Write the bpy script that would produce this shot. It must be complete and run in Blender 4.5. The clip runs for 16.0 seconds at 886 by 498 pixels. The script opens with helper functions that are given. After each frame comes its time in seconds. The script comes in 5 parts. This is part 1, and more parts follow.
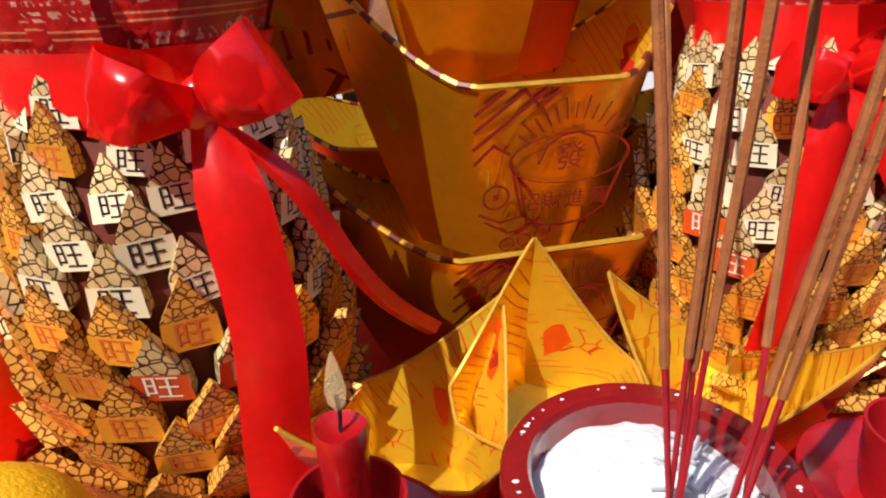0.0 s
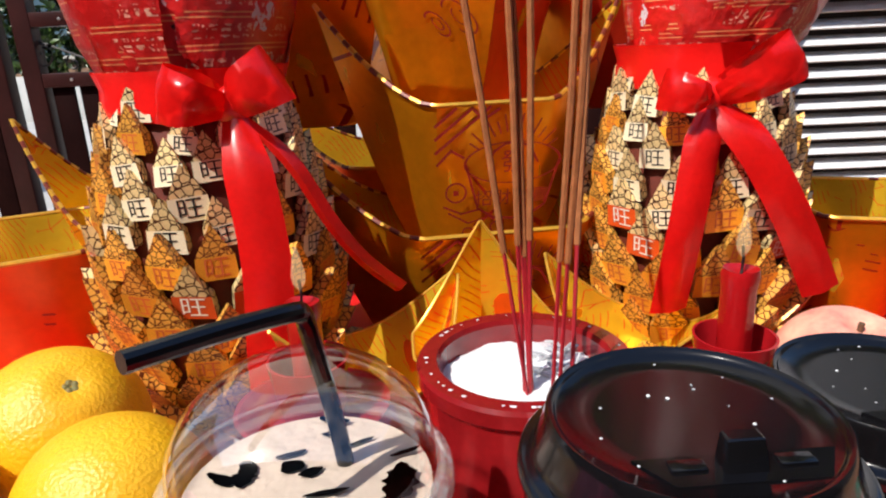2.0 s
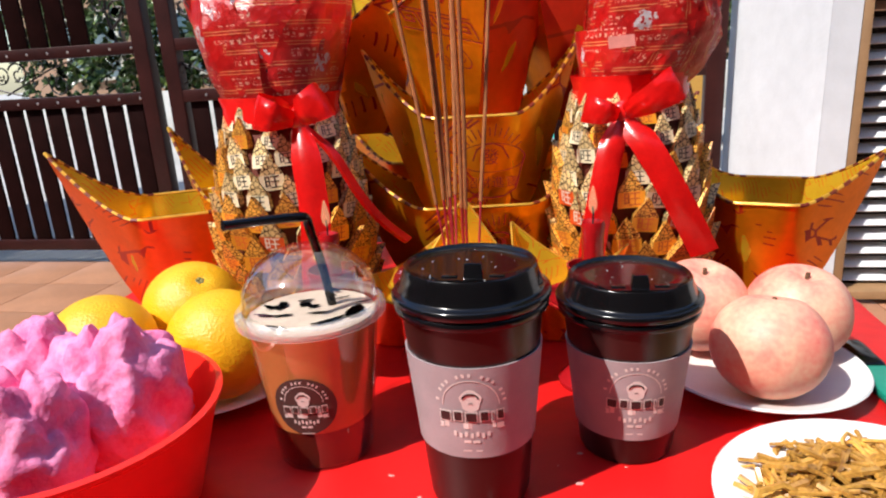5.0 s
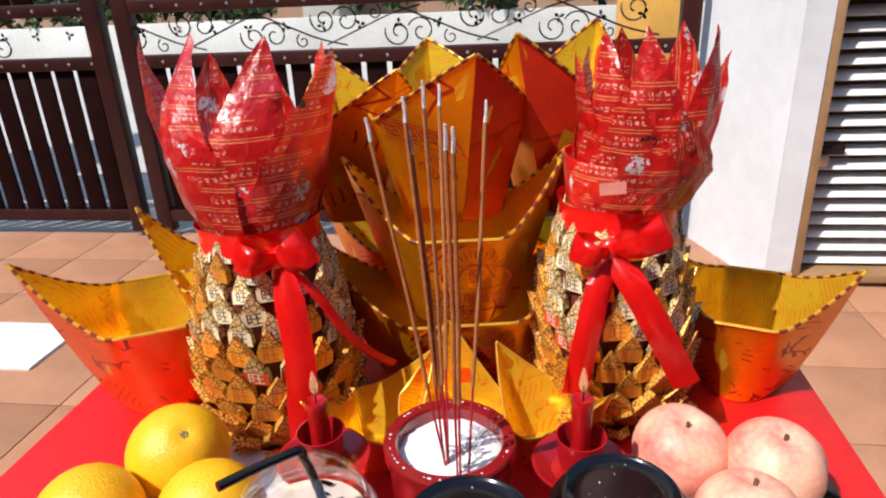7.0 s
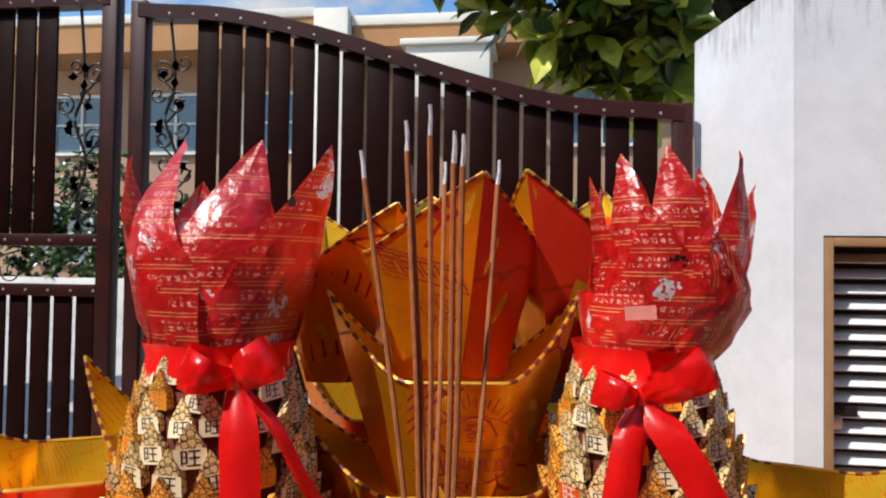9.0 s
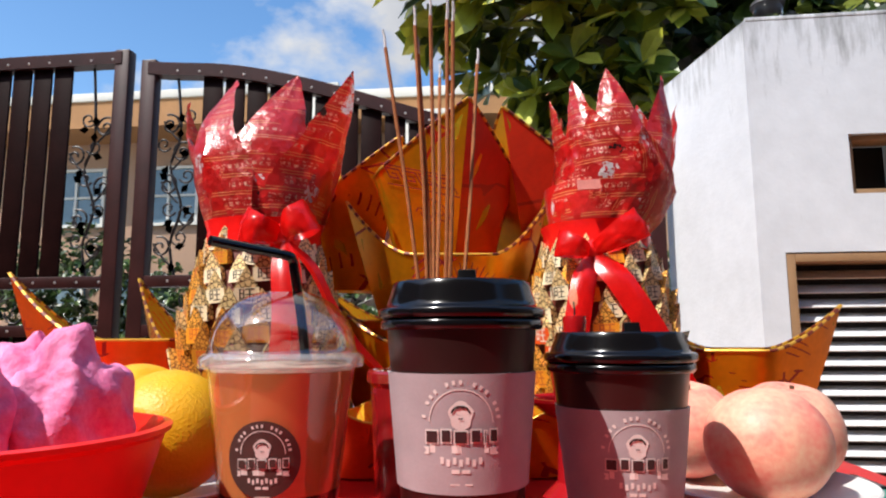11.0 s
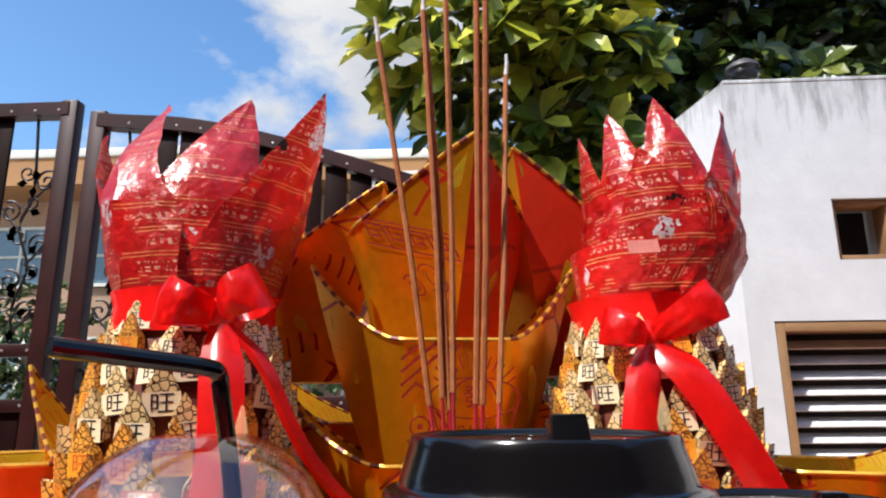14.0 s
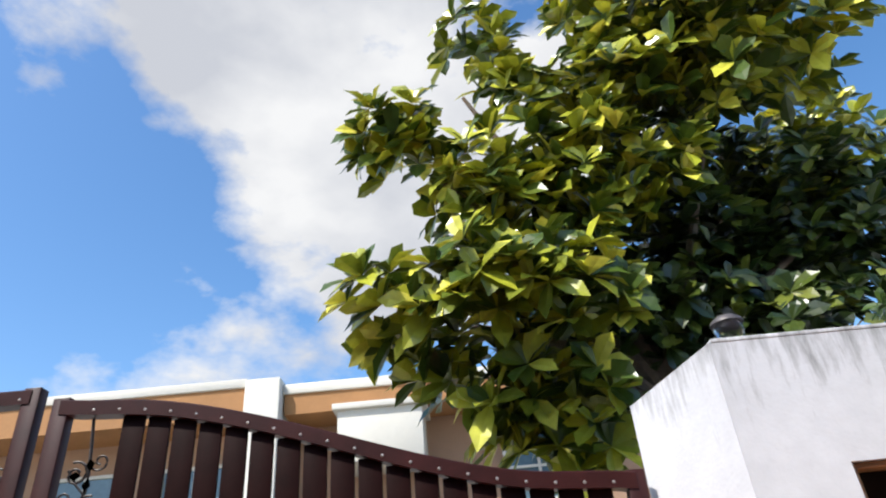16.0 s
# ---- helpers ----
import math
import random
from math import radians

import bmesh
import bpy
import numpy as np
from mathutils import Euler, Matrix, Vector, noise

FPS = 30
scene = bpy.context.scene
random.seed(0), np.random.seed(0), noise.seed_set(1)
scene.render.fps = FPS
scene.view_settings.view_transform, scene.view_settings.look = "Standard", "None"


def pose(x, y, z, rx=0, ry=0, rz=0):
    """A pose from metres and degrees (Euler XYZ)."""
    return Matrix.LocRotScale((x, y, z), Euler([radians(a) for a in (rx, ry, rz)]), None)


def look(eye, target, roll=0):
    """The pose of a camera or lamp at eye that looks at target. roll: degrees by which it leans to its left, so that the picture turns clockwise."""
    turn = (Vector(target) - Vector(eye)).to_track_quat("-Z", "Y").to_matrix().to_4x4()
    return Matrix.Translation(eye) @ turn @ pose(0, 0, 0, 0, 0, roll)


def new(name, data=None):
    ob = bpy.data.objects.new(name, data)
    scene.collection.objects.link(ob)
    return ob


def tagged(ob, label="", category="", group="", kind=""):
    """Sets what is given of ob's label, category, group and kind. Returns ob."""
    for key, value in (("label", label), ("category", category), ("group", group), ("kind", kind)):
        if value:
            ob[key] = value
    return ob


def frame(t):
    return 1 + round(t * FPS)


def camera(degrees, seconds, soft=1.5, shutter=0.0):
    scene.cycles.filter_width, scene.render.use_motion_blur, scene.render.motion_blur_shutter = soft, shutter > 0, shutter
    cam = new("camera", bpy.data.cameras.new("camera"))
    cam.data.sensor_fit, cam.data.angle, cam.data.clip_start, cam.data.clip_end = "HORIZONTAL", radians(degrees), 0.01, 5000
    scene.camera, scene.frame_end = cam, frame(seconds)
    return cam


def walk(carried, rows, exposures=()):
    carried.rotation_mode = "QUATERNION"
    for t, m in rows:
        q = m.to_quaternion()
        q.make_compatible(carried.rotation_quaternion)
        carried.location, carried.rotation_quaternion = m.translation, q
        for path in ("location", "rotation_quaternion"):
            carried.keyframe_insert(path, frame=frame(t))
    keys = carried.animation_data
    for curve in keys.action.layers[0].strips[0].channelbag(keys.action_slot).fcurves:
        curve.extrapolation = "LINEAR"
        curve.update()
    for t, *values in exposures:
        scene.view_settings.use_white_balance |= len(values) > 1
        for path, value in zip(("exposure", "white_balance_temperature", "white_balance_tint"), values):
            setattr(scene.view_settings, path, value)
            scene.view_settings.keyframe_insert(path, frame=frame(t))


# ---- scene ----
cam = camera(68.4, 16.0, soft=2.1)
PATH = [
    (0, (0.091, 0.004, 1.056), (0.187, 1.821, 0.225), -2.1),
    (0.5, (0.098, -0.023, 1.046), (0.157, 1.815, 0.26), -2.1),
    (1, (0.111, -0.058, 1.04), (0.149, 1.801, 0.304), -1.9),
    (1.5, (0.134, -0.097, 1.038), (0.115, 1.779, 0.345), -2.5),
    (2, (0.151, -0.133, 1.033), (0.087, 1.77, 0.422), -2.7),
    (2.5, (0.18, -0.172, 1.031), (0.078, 1.742, 0.46), -3.2),
    (3, (0.204, -0.212, 1.028), (0.033, 1.708, 0.492), -3.2),
    (3.5, (0.216, -0.251, 1.018), (-0.015, 1.669, 0.514), -3.5),
    (3.7, (0.224, -0.269, 1.014), (-0.054, 1.645, 0.517), -3.5),
    (5.8, (0.307, -0.391, 1.069), (-0.081, 1.479, 0.474), -3.6),
    (6, (0.309, -0.394, 1.066), (-0.059, 1.5, 0.541), -3.5),
    (6.5, (0.293, -0.359, 1.169), (-0.022, 1.502, 0.507), -3.7),
    (7, (0.259, -0.284, 1.253), (-0.018, 1.544, 0.49), -2.7),
    (7.5, (0.224, -0.189, 1.31), (-0.035, 1.641, 0.544), -4.0),
    (7.6, (0.227, -0.175, 1.304), (-0.041, 1.679, 0.603), -4.5),
    (8, (0.229, -0.144, 1.344), (0.013, 1.795, 0.905), -4.8),
    (8.5, (0.245, -0.172, 1.231), (0.023, 1.814, 1.161), -2.6),
    (9, (0.242, -0.219, 1.094), (-0.021, 1.763, 1.143), 0.8),
    (9.5, (0.242, -0.286, 1.002), (-0.017, 1.693, 1.14), -0.0),
    (9.7, (0.243, -0.308, 0.965), (0.029, 1.668, 1.186), 0.3),
    (11.8, (0.266, -0.408, 0.88), (0.033, 1.559, 1.157), -0.6),
    (12, (0.269, -0.421, 0.879), (0.05, 1.551, 1.133), -0.9),
    (12.5, (0.273, -0.441, 0.89), (0.047, 1.539, 1.065), -0.4),
    (13, (0.266, -0.404, 0.878), (0.058, 1.575, 1.075), -0.5),
    (13.5, (0.219, -0.247, 0.888), (0.091, 1.722, 1.203), -0.1),
    (13.7, (0.209, -0.222, 0.902), (0.089, 1.749, 1.222), -0.1),
    (14, (0.198, -0.184, 0.932), (0.094, 1.76, 1.392), -0.5),
    (14.5, (0.203, -0.154, 0.975), (0.186, 1.733, 1.636), -2.0),
    (15, (0.197, -0.147, 1.031), (0.172, 1.675, 1.855), -3.0),
    (15.5, (0.198, -0.141, 1.092), (0.164, 1.648, 1.986), -4.3),
    (16, (0.19, -0.163, 1.226), (0.182, 1.54, 2.274), -5.2),
]
walk(cam, [(t, look(eye, target, roll)) for t, eye, target, roll in PATH],
     exposures=[(0, 0.17), (2.5, 0.13), (3.5, 0.24), (6.5, 0.26), (8.0, 0.02), (8.5, -0.04), (9.5, 0.1), (12.5, 0.2), (14.0, 0.28), (16.0, 0.30)])

# ---- world, sun ----
world = bpy.data.worlds.new("sky")
scene.world = world
world.use_nodes = True
SUN_AZ = Vector((-0.70, -0.71, 0)).normalized()
SUN_EL = radians(51)


def build_sky():
    nt = world.node_tree
    n, l = nt.nodes, nt.links
    n.clear()
    out = n.new("ShaderNodeOutputWorld")
    bg = n.new("ShaderNodeBackground")
    sky = n.new("ShaderNodeTexSky")
    sky.sky_type, sky.sun_disc = "NISHITA", False
    sky.sun_elevation, sky.sun_rotation = SUN_EL, math.atan2(SUN_AZ.x, SUN_AZ.y)
    tc = n.new("ShaderNodeTexCoord")
    mp = n.new("ShaderNodeMapping")
    mp.inputs["Scale"].default_value = (1.0, 1.0, 1.7)
    mp.inputs["Location"].default_value = CLOUD_AT
    nz = n.new("ShaderNodeTexNoise")
    nz.inputs["Scale"].default_value, nz.inputs["Detail"].default_value, nz.inputs["Roughness"].default_value = 2.1, 9.0, 0.56
    rp = n.new("ShaderNodeValToRGB")
    rp.color_ramp.elements[0].position, rp.color_ramp.elements[1].position = 0.545, 0.63
    mix = n.new("ShaderNodeMix")
    mix.data_type = "RGBA"
    sat = n.new("ShaderNodeHueSaturation")
    sat.inputs["Saturation"].default_value, sat.inputs["Value"].default_value = 1.25, 4.0
    l.new(tc.outputs["Generated"], mp.inputs["Vector"])
    l.new(mp.outputs[0], nz.inputs["Vector"])
    shade = n.new("ShaderNodeTexNoise")
    shade.inputs["Scale"].default_value, shade.inputs["Detail"].default_value = 3.2, 6.0
    l.new(mp.outputs[0], shade.inputs["Vector"])
    grey = n.new("ShaderNodeValToRGB")
    grey.color_ramp.elements[0].position, grey.color_ramp.elements[1].position = 0.36, 0.60
    grey.color_ramp.elements[0].color, grey.color_ramp.elements[1].color = (9.6, 10.0, 11.0, 1), (14.5, 14.6, 14.8, 1)
    l.new(shade.outputs["Fac"], grey.inputs[0])
    l.new(grey.outputs[0], mix.inputs["B"])
    dot = n.new("ShaderNodeVectorMath")
    dot.operation = "DOT_PRODUCT"
    dot.inputs[1].default_value = Vector(CLOUD_BANK).normalized()
    l.new(tc.outputs["Generated"], dot.inputs[0])
    bias = n.new("ShaderNodeMapRange")
    bias.inputs[1].default_value, bias.inputs[2].default_value, bias.inputs[3].default_value, bias.inputs[4].default_value = 0.90, 0.96, -0.03, 0.22
    l.new(dot.outputs["Value"], bias.inputs[0])
    sm = n.new("ShaderNodeMath")
    l.new(nz.outputs["Fac"], sm.inputs[0])
    l.new(bias.outputs[0], sm.inputs[1])
    l.new(sm.outputs[0], rp.inputs[0])
    l.new(rp.outputs[0], mix.inputs["Factor"])
    l.new(sky.outputs[0], sat.inputs["Color"])
    l.new(sat.outputs[0], mix.inputs["A"])
    l.new(mix.outputs["Result"], bg.inputs[0])
    bg.inputs[1].default_value = 0.052
    l.new(bg.outputs[0], out.inputs[0])


CLOUD_AT = (0.3, 0.2, 0.1)
CLOUD_BANK = (0.02, 0.66, 0.75)
build_sky()
sun = new("sun", bpy.data.lights.new("sun", "SUN"))
sun.data.energy, sun.data.angle, sun.data.color = 5.0, radians(0.55), (1.0, 0.97, 0.92)
sun.matrix_world = look(SUN_AZ * math.cos(SUN_EL) * 20 + Vector((0, 0, 20 * math.sin(SUN_EL))), (0, 0, 0))


# ---- materials ----
def mat(name, color, rough=0.6, metal=0.0, var=0.15, scale=20.0, bump=0.0, bscale=None, second=None, coat=0.0, spec=0.5, rand=0.0):
    """Base colour with two scales of variation and fine relief, in object space."""
    m = bpy.data.materials.new(name)
    m.use_nodes = True
    nt = m.node_tree
    n, l = nt.nodes, nt.links
    b = n["Principled BSDF"]
    b.inputs["Roughness"].default_value, b.inputs["Metallic"].default_value = rough, metal
    b.inputs["Coat Weight"].default_value, b.inputs["Specular IOR Level"].default_value = coat, spec
    tc = n.new("ShaderNodeTexCoord")
    a = n.new("ShaderNodeTexNoise")
    a.inputs["Scale"].default_value, a.inputs["Detail"].default_value = scale, 6
    c = n.new("ShaderNodeTexNoise")
    c.inputs["Scale"].default_value, c.inputs["Detail"].default_value = scale * 9, 3
    l.new(tc.outputs["Object"], a.inputs["Vector"])
    l.new(tc.outputs["Object"], c.inputs["Vector"])
    add = n.new("ShaderNodeMath")
    add.operation = "MULTIPLY_ADD"
    add.inputs[1].default_value = 0.4
    l.new(c.outputs["Fac"], add.inputs[0])
    l.new(a.outputs["Fac"], add.inputs[2])
    rp = n.new("ShaderNodeValToRGB")
    rp.color_ramp.elements[0].position, rp.color_ramp.elements[1].position = 0.45, 0.95
    col = Vector(color)
    sec = Vector(second) if second else col * (1 + var)
    rp.color_ramp.elements[0].color = (*(col * (1 - var)), 1)
    rp.color_ramp.elements[1].color = (*[min(1, v) for v in sec], 1)
    l.new(add.outputs[0], rp.inputs[0])
    src = rp.outputs[0]
    if rand:
        oi = n.new("ShaderNodeObjectInfo")
        hs = n.new("ShaderNodeHueSaturation")
        mr = n.new("ShaderNodeMapRange")
        mr.inputs[3].default_value, mr.inputs[4].default_value = 1 - rand, 1 + rand
        l.new(oi.outputs["Random"], mr.inputs[0])
        l.new(mr.outputs[0], hs.inputs["Value"])
        l.new(src, hs.inputs["Color"])
        src = hs.outputs[0]
    l.new(src, b.inputs["Base Color"])
    if bump:
        bp = n.new("ShaderNodeBump")
        bp.inputs["Strength"].default_value = bump
        bp.inputs["Distance"].default_value = 0.004
        if bscale:
            d = n.new("ShaderNodeTexNoise")
            d.inputs["Scale"].default_value, d.inputs["Detail"].default_value = bscale, 4
            l.new(tc.outputs["Object"], d.inputs["Vector"])
            l.new(d.outputs["Fac"], bp.inputs["Height"])
        else:
            l.new(add.outputs[0], bp.inputs["Height"])
        l.new(bp.outputs[0], b.inputs["Normal"])
    return m


def glass(name, color=(1, 1, 1), rough=0.02, ior=1.3):
    m = bpy.data.materials.new(name)
    m.use_nodes = True
    b = m.node_tree.nodes["Principled BSDF"]
    b.inputs["Base Color"].default_value = (*color, 1)
    b.inputs["Transmission Weight"].default_value, b.inputs["Roughness"].default_value, b.inputs["IOR"].default_value = 1.0, rough, ior
    return m


def streaked(m):
    """Dark drip stains that run down from a ragged line near the wall's head."""
    n, l = m.node_tree.nodes, m.node_tree.links
    b = n["Principled BSDF"]
    old = b.inputs["Base Color"].links[0].from_socket
    tc = n.new("ShaderNodeTexCoord")
    mp = n.new("ShaderNodeMapping")
    mp.inputs["Scale"].default_value = (9, 9, 1.5)
    nz = n.new("ShaderNodeTexNoise")
    nz.inputs["Scale"].default_value, nz.inputs["Detail"].default_value, nz.inputs["Roughness"].default_value = 1.7, 9, 0.68
    sp = n.new("ShaderNodeSeparateXYZ")
    mr = n.new("ShaderNodeMapRange")
    mr.inputs[1].default_value, mr.inputs[2].default_value, mr.inputs[3].default_value, mr.inputs[4].default_value = 1.80, 2.23, -0.16, 0.17
    ad = n.new("ShaderNodeMath")
    rp = n.new("ShaderNodeMapRange")
    rp.inputs[1].default_value, rp.inputs[2].default_value, rp.inputs[4].default_value = 0.52, 0.82, 0.85
    mx = n.new("ShaderNodeMix")
    mx.data_type = "RGBA"
    mx.inputs["B"].default_value = (0.10, 0.10, 0.09, 1)
    l.new(tc.outputs["Object"], mp.inputs[0])
    l.new(mp.outputs[0], nz.inputs["Vector"])
    l.new(tc.outputs["Object"], sp.inputs[0])
    l.new(sp.outputs["Z"], mr.inputs[0])
    l.new(nz.outputs["Fac"], ad.inputs[0])
    l.new(mr.outputs[0], ad.inputs[1])
    l.new(ad.outputs[0], rp.inputs[0])
    l.new(rp.outputs[0], mx.inputs["Factor"])
    l.new(old, mx.inputs["A"])
    l.new(mx.outputs["Result"], b.inputs["Base Color"])


def thin_plastic(name):
    """A clear thin film: it lets light through and mirrors it at a slant."""
    m = bpy.data.materials.new(name)
    m.use_nodes = True
    n, l = m.node_tree.nodes, m.node_tree.links
    n.clear()
    out, mix = n.new("ShaderNodeOutputMaterial"), n.new("ShaderNodeMixShader")
    tr, gl, lw = n.new("ShaderNodeBsdfTransparent"), n.new("ShaderNodeBsdfGlossy"), n.new("ShaderNodeLayerWeight")
    tr.inputs[0].default_value = (0.96, 0.95, 0.94, 1)
    gl.inputs["Roughness"].default_value = 0.06
    lw.inputs[0].default_value = 0.35
    pw = n.new("ShaderNodeMath")
    pw.operation = "POWER"
    pw.inputs[1].default_value = 2.2
    sc = n.new("ShaderNodeMath")
    sc.operation = "MULTIPLY_ADD"
    sc.inputs[1].default_value, sc.inputs[2].default_value = 0.85, 0.15
    l.new(lw.outputs["Facing"], pw.inputs[0])
    l.new(pw.outputs[0], sc.inputs[0])
    l.new(sc.outputs[0], mix.inputs[0])
    l.new(tr.outputs[0], mix.inputs[1])
    l.new(gl.outputs[0], mix.inputs[2])
    l.new(mix.outputs[0], out.inputs[0])
    return m


WHITE_WALL = mat("white_paint", (0.64, 0.655, 0.68), 0.8, var=0.12, scale=1.6, bump=0.25, bscale=60)
streaked(WHITE_WALL)
# Brown gate steel for the slats, with their shade put into the colour.
SLAT_METAL_SHADED = mat("brown_steel_shaded", (0.0130, 0.0038, 0.0033), 0.5, var=0.3, scale=8, bump=0.05, spec=0.05)
TERRACOTTA = mat("floor_tile", (0.40, 0.19, 0.105), 0.55, var=0.14, scale=6, bump=0.1, rand=0.06)
CLOTH = mat("red_cloth", (0.66, 0.008, 0.008), 0.45, var=0.15, scale=9, bump=0.15)
RED_SATIN = mat("red_satin_ribbon", (0.88, 0.012, 0.010), 0.24, var=0.12, scale=30, spec=0.75)
POT_RED = mat("glazed_red_pot", (0.23, 0.008, 0.010), 0.22, var=0.25, scale=25, coat=0.4)
ASH = mat("incense_ash", (0.78, 0.77, 0.75), 0.95, var=0.12, scale=90, bump=0.5, bscale=300)
BLACK = mat("black_plastic", (0.0045, 0.004, 0.0045), 0.15, var=0.2, scale=40, spec=0.48)
ORANGE = mat("orange_peel", (0.86, 0.45, 0.008), 0.38, var=0.10, scale=9, bump=0.3, bscale=420)


# ---- helpers for meshes ----
def mesh_of(name, bm, mats, smooth=False):
    me = bpy.data.meshes.new(name)
    bmesh.ops.recalc_face_normals(bm, faces=bm.faces)
    bm.to_mesh(me)
    bm.free()
    for m in (mats if isinstance(mats, (list, tuple)) else [mats]):
        me.materials.append(m)
    me.shade_smooth()
    me.set_sharp_from_angle(angle=radians(60 if smooth else 24))
    return me


def part(name, bm, material, parent=None, label="", smooth=False, m=None):
    me = bm if isinstance(bm, bpy.types.Mesh) else mesh_of(name, bm, material, smooth)
    ob = new(name, me)
    if parent:
        ob.parent = parent
    if m is not None:
        ob.matrix_basis = m
    if label:
        ob["label"] = label
    return ob


def thing(name, label, category, at=None, group="", kind=""):
    return tagged_at(new(name), at, label, category, group, kind)


def tagged_at(ob, at, label, category, group="", kind=""):
    if at is not None:
        ob.matrix_basis = at
    return tagged(ob, label, category, group, kind)


def box(bm, x0, y0, z0, x1, y1, z1, bevel=0.0):
    r = bmesh.ops.create_cube(bm, size=1.0)
    vs = r["verts"]
    for v in vs:
        v.co = Vector((x0 + (v.co.x + 0.5) * (x1 - x0), y0 + (v.co.y + 0.5) * (y1 - y0), z0 + (v.co.z + 0.5) * (z1 - z0)))
    if bevel:
        es = list({e for v in vs for e in v.link_edges})
        bmesh.ops.bevel(bm, geom=es, offset=bevel, segments=2, affect="EDGES", profile=0.5)
    return bm


def boxed(*a, **k):
    return box(bmesh.new(), *a, **k)


def lathe(profile, seg=48, bm=None, wob=None):
    """Turns (r, z) pairs about the z axis."""
    bm = bm or bmesh.new()
    rings = []
    for r, z in profile:
        if r < 1e-6:
            rings.append([bm.verts.new((0, 0, z))])
        else:
            ring = []
            for i in range(seg):
                a = 2 * math.pi * i / seg
                rr = r * (wob(a, z) if wob else 1)
                ring.append(bm.verts.new((rr * math.cos(a), rr * math.sin(a), z)))
            rings.append(ring)
    for p, q in zip(rings, rings[1:]):
        if len(p) == 1 and len(q) == 1:
            continue
        for i in range(seg):
            j = (i + 1) % seg
            if len(p) == 1:
                bm.faces.new((p[0], q[i], q[j]))
            elif len(q) == 1:
                bm.faces.new((p[i], q[0], p[j]))
            else:
                bm.faces.new((p[i], q[i], q[j], p[j]))
    return bm


def tube(bm, pts, r, seg=8, taper=None, cap=True):
    """A round bar along points."""
    pts = [Vector(p) for p in pts]
    rings = []
    up = Vector((0, 0, 1))
    for i, p in enumerate(pts):
        d = (pts[min(i + 1, len(pts) - 1)] - pts[max(i - 1, 0)]).normalized()
        side = d.cross(up)
        if side.length < 1e-3:
            side = d.cross(Vector((0, 1, 0)))
        side.normalize()
        nor = side.cross(d)
        rr = r if taper is None else r * (1 + (taper - 1) * i / (len(pts) - 1))
        rings.append([bm.verts.new(p + (side * math.cos(a) + nor * math.sin(a)) * rr) for a in [2 * math.pi * k / seg for k in range(seg)]])
    for p, q in zip(rings, rings[1:]):
        for k in range(seg):
            j = (k + 1) % seg
            bm.faces.new((p[k], p[j], q[j], q[k]))
    if cap:
        bm.faces.new(rings[0][::-1])
        bm.faces.new(rings[-1])
    return bm


# ---- ground and walls ----
bm = bmesh.new()
box(bm, -60, -40, -0.3, 60, 90, -0.012)
tagged(part("ground", bm, mat("street_concrete", (0.42, 0.40, 0.37), 0.9, var=0.15, scale=0.8)), "pale concrete ground of yard and street", "ground", kind="structure")


def gate_top(x):
    """Height of the gate's swept top rail."""
    a = x + 0.35
    return 2.115 - 0.345 * a / math.sqrt(1 + 0.55 * a * a) + 0.045 * math.exp(-((x - 0.9) / 0.35) ** 2) - 0.03 * math.exp(-((x + 1.7) / 0.3) ** 2)


def wall_right():
    bm = bmesh.new()
    y0, y1, x0, x1 = 2.343, 2.60, 1.2145, 4.5
    # front wall with real openings: columns of boxes round the hatch window and louvre
    wx0, wx1, wz0, wz1 = 1.59, 1.83, 1.455, 1.70
    lx0, lx1, lz0, lz1 = 1.315, 2.35, 0.02, 1.222
    top = 2.204
    cuts = sorted({x0, lx0, wx0, wx1, lx1, x1})
    for a, b in zip(cuts, cuts[1:]):
        mid = (a + b) / 2
        spans = [(-0.05, top)]
        if lx0 < mid < lx1:
            spans = [(lz1, top)]
        if wx0 < mid < wx1:
            spans = [(lz1, wz0), (wz1, top)]
        for p, q in spans:
            box(bm, a, y0, p, b, y1, q)
    w = part("wall_front", bm, WHITE_WALL)
    tagged(w, "white painted rendered wall with grey stains", "wall", kind="structure")
    bm = bmesh.new()
    vs = [bm.verts.new(p) for p in [(1.2128, 2.3432, -0.05), (1.40, 2.602, -0.05), (1.40, 2.96, -0.05), (1.005, 2.96, -0.05), (1.2128, 2.3432, 2.204), (1.40, 2.602, 2.204), (1.40, 2.96, 2.16), (1.005, 2.96, 2.16)]]
    for f in ((0, 1, 2, 3), (4, 5, 6, 7), (0, 1, 5, 4), (1, 2, 6, 5), (2, 3, 7, 6), (3, 0, 4, 7)):
        bm.faces.new([vs[i] for i in f])
    tagged(part("wall_side", bm, WHITE_WALL), "sunlit white splayed end of the wall", "wall", kind="structure")


wall_right()
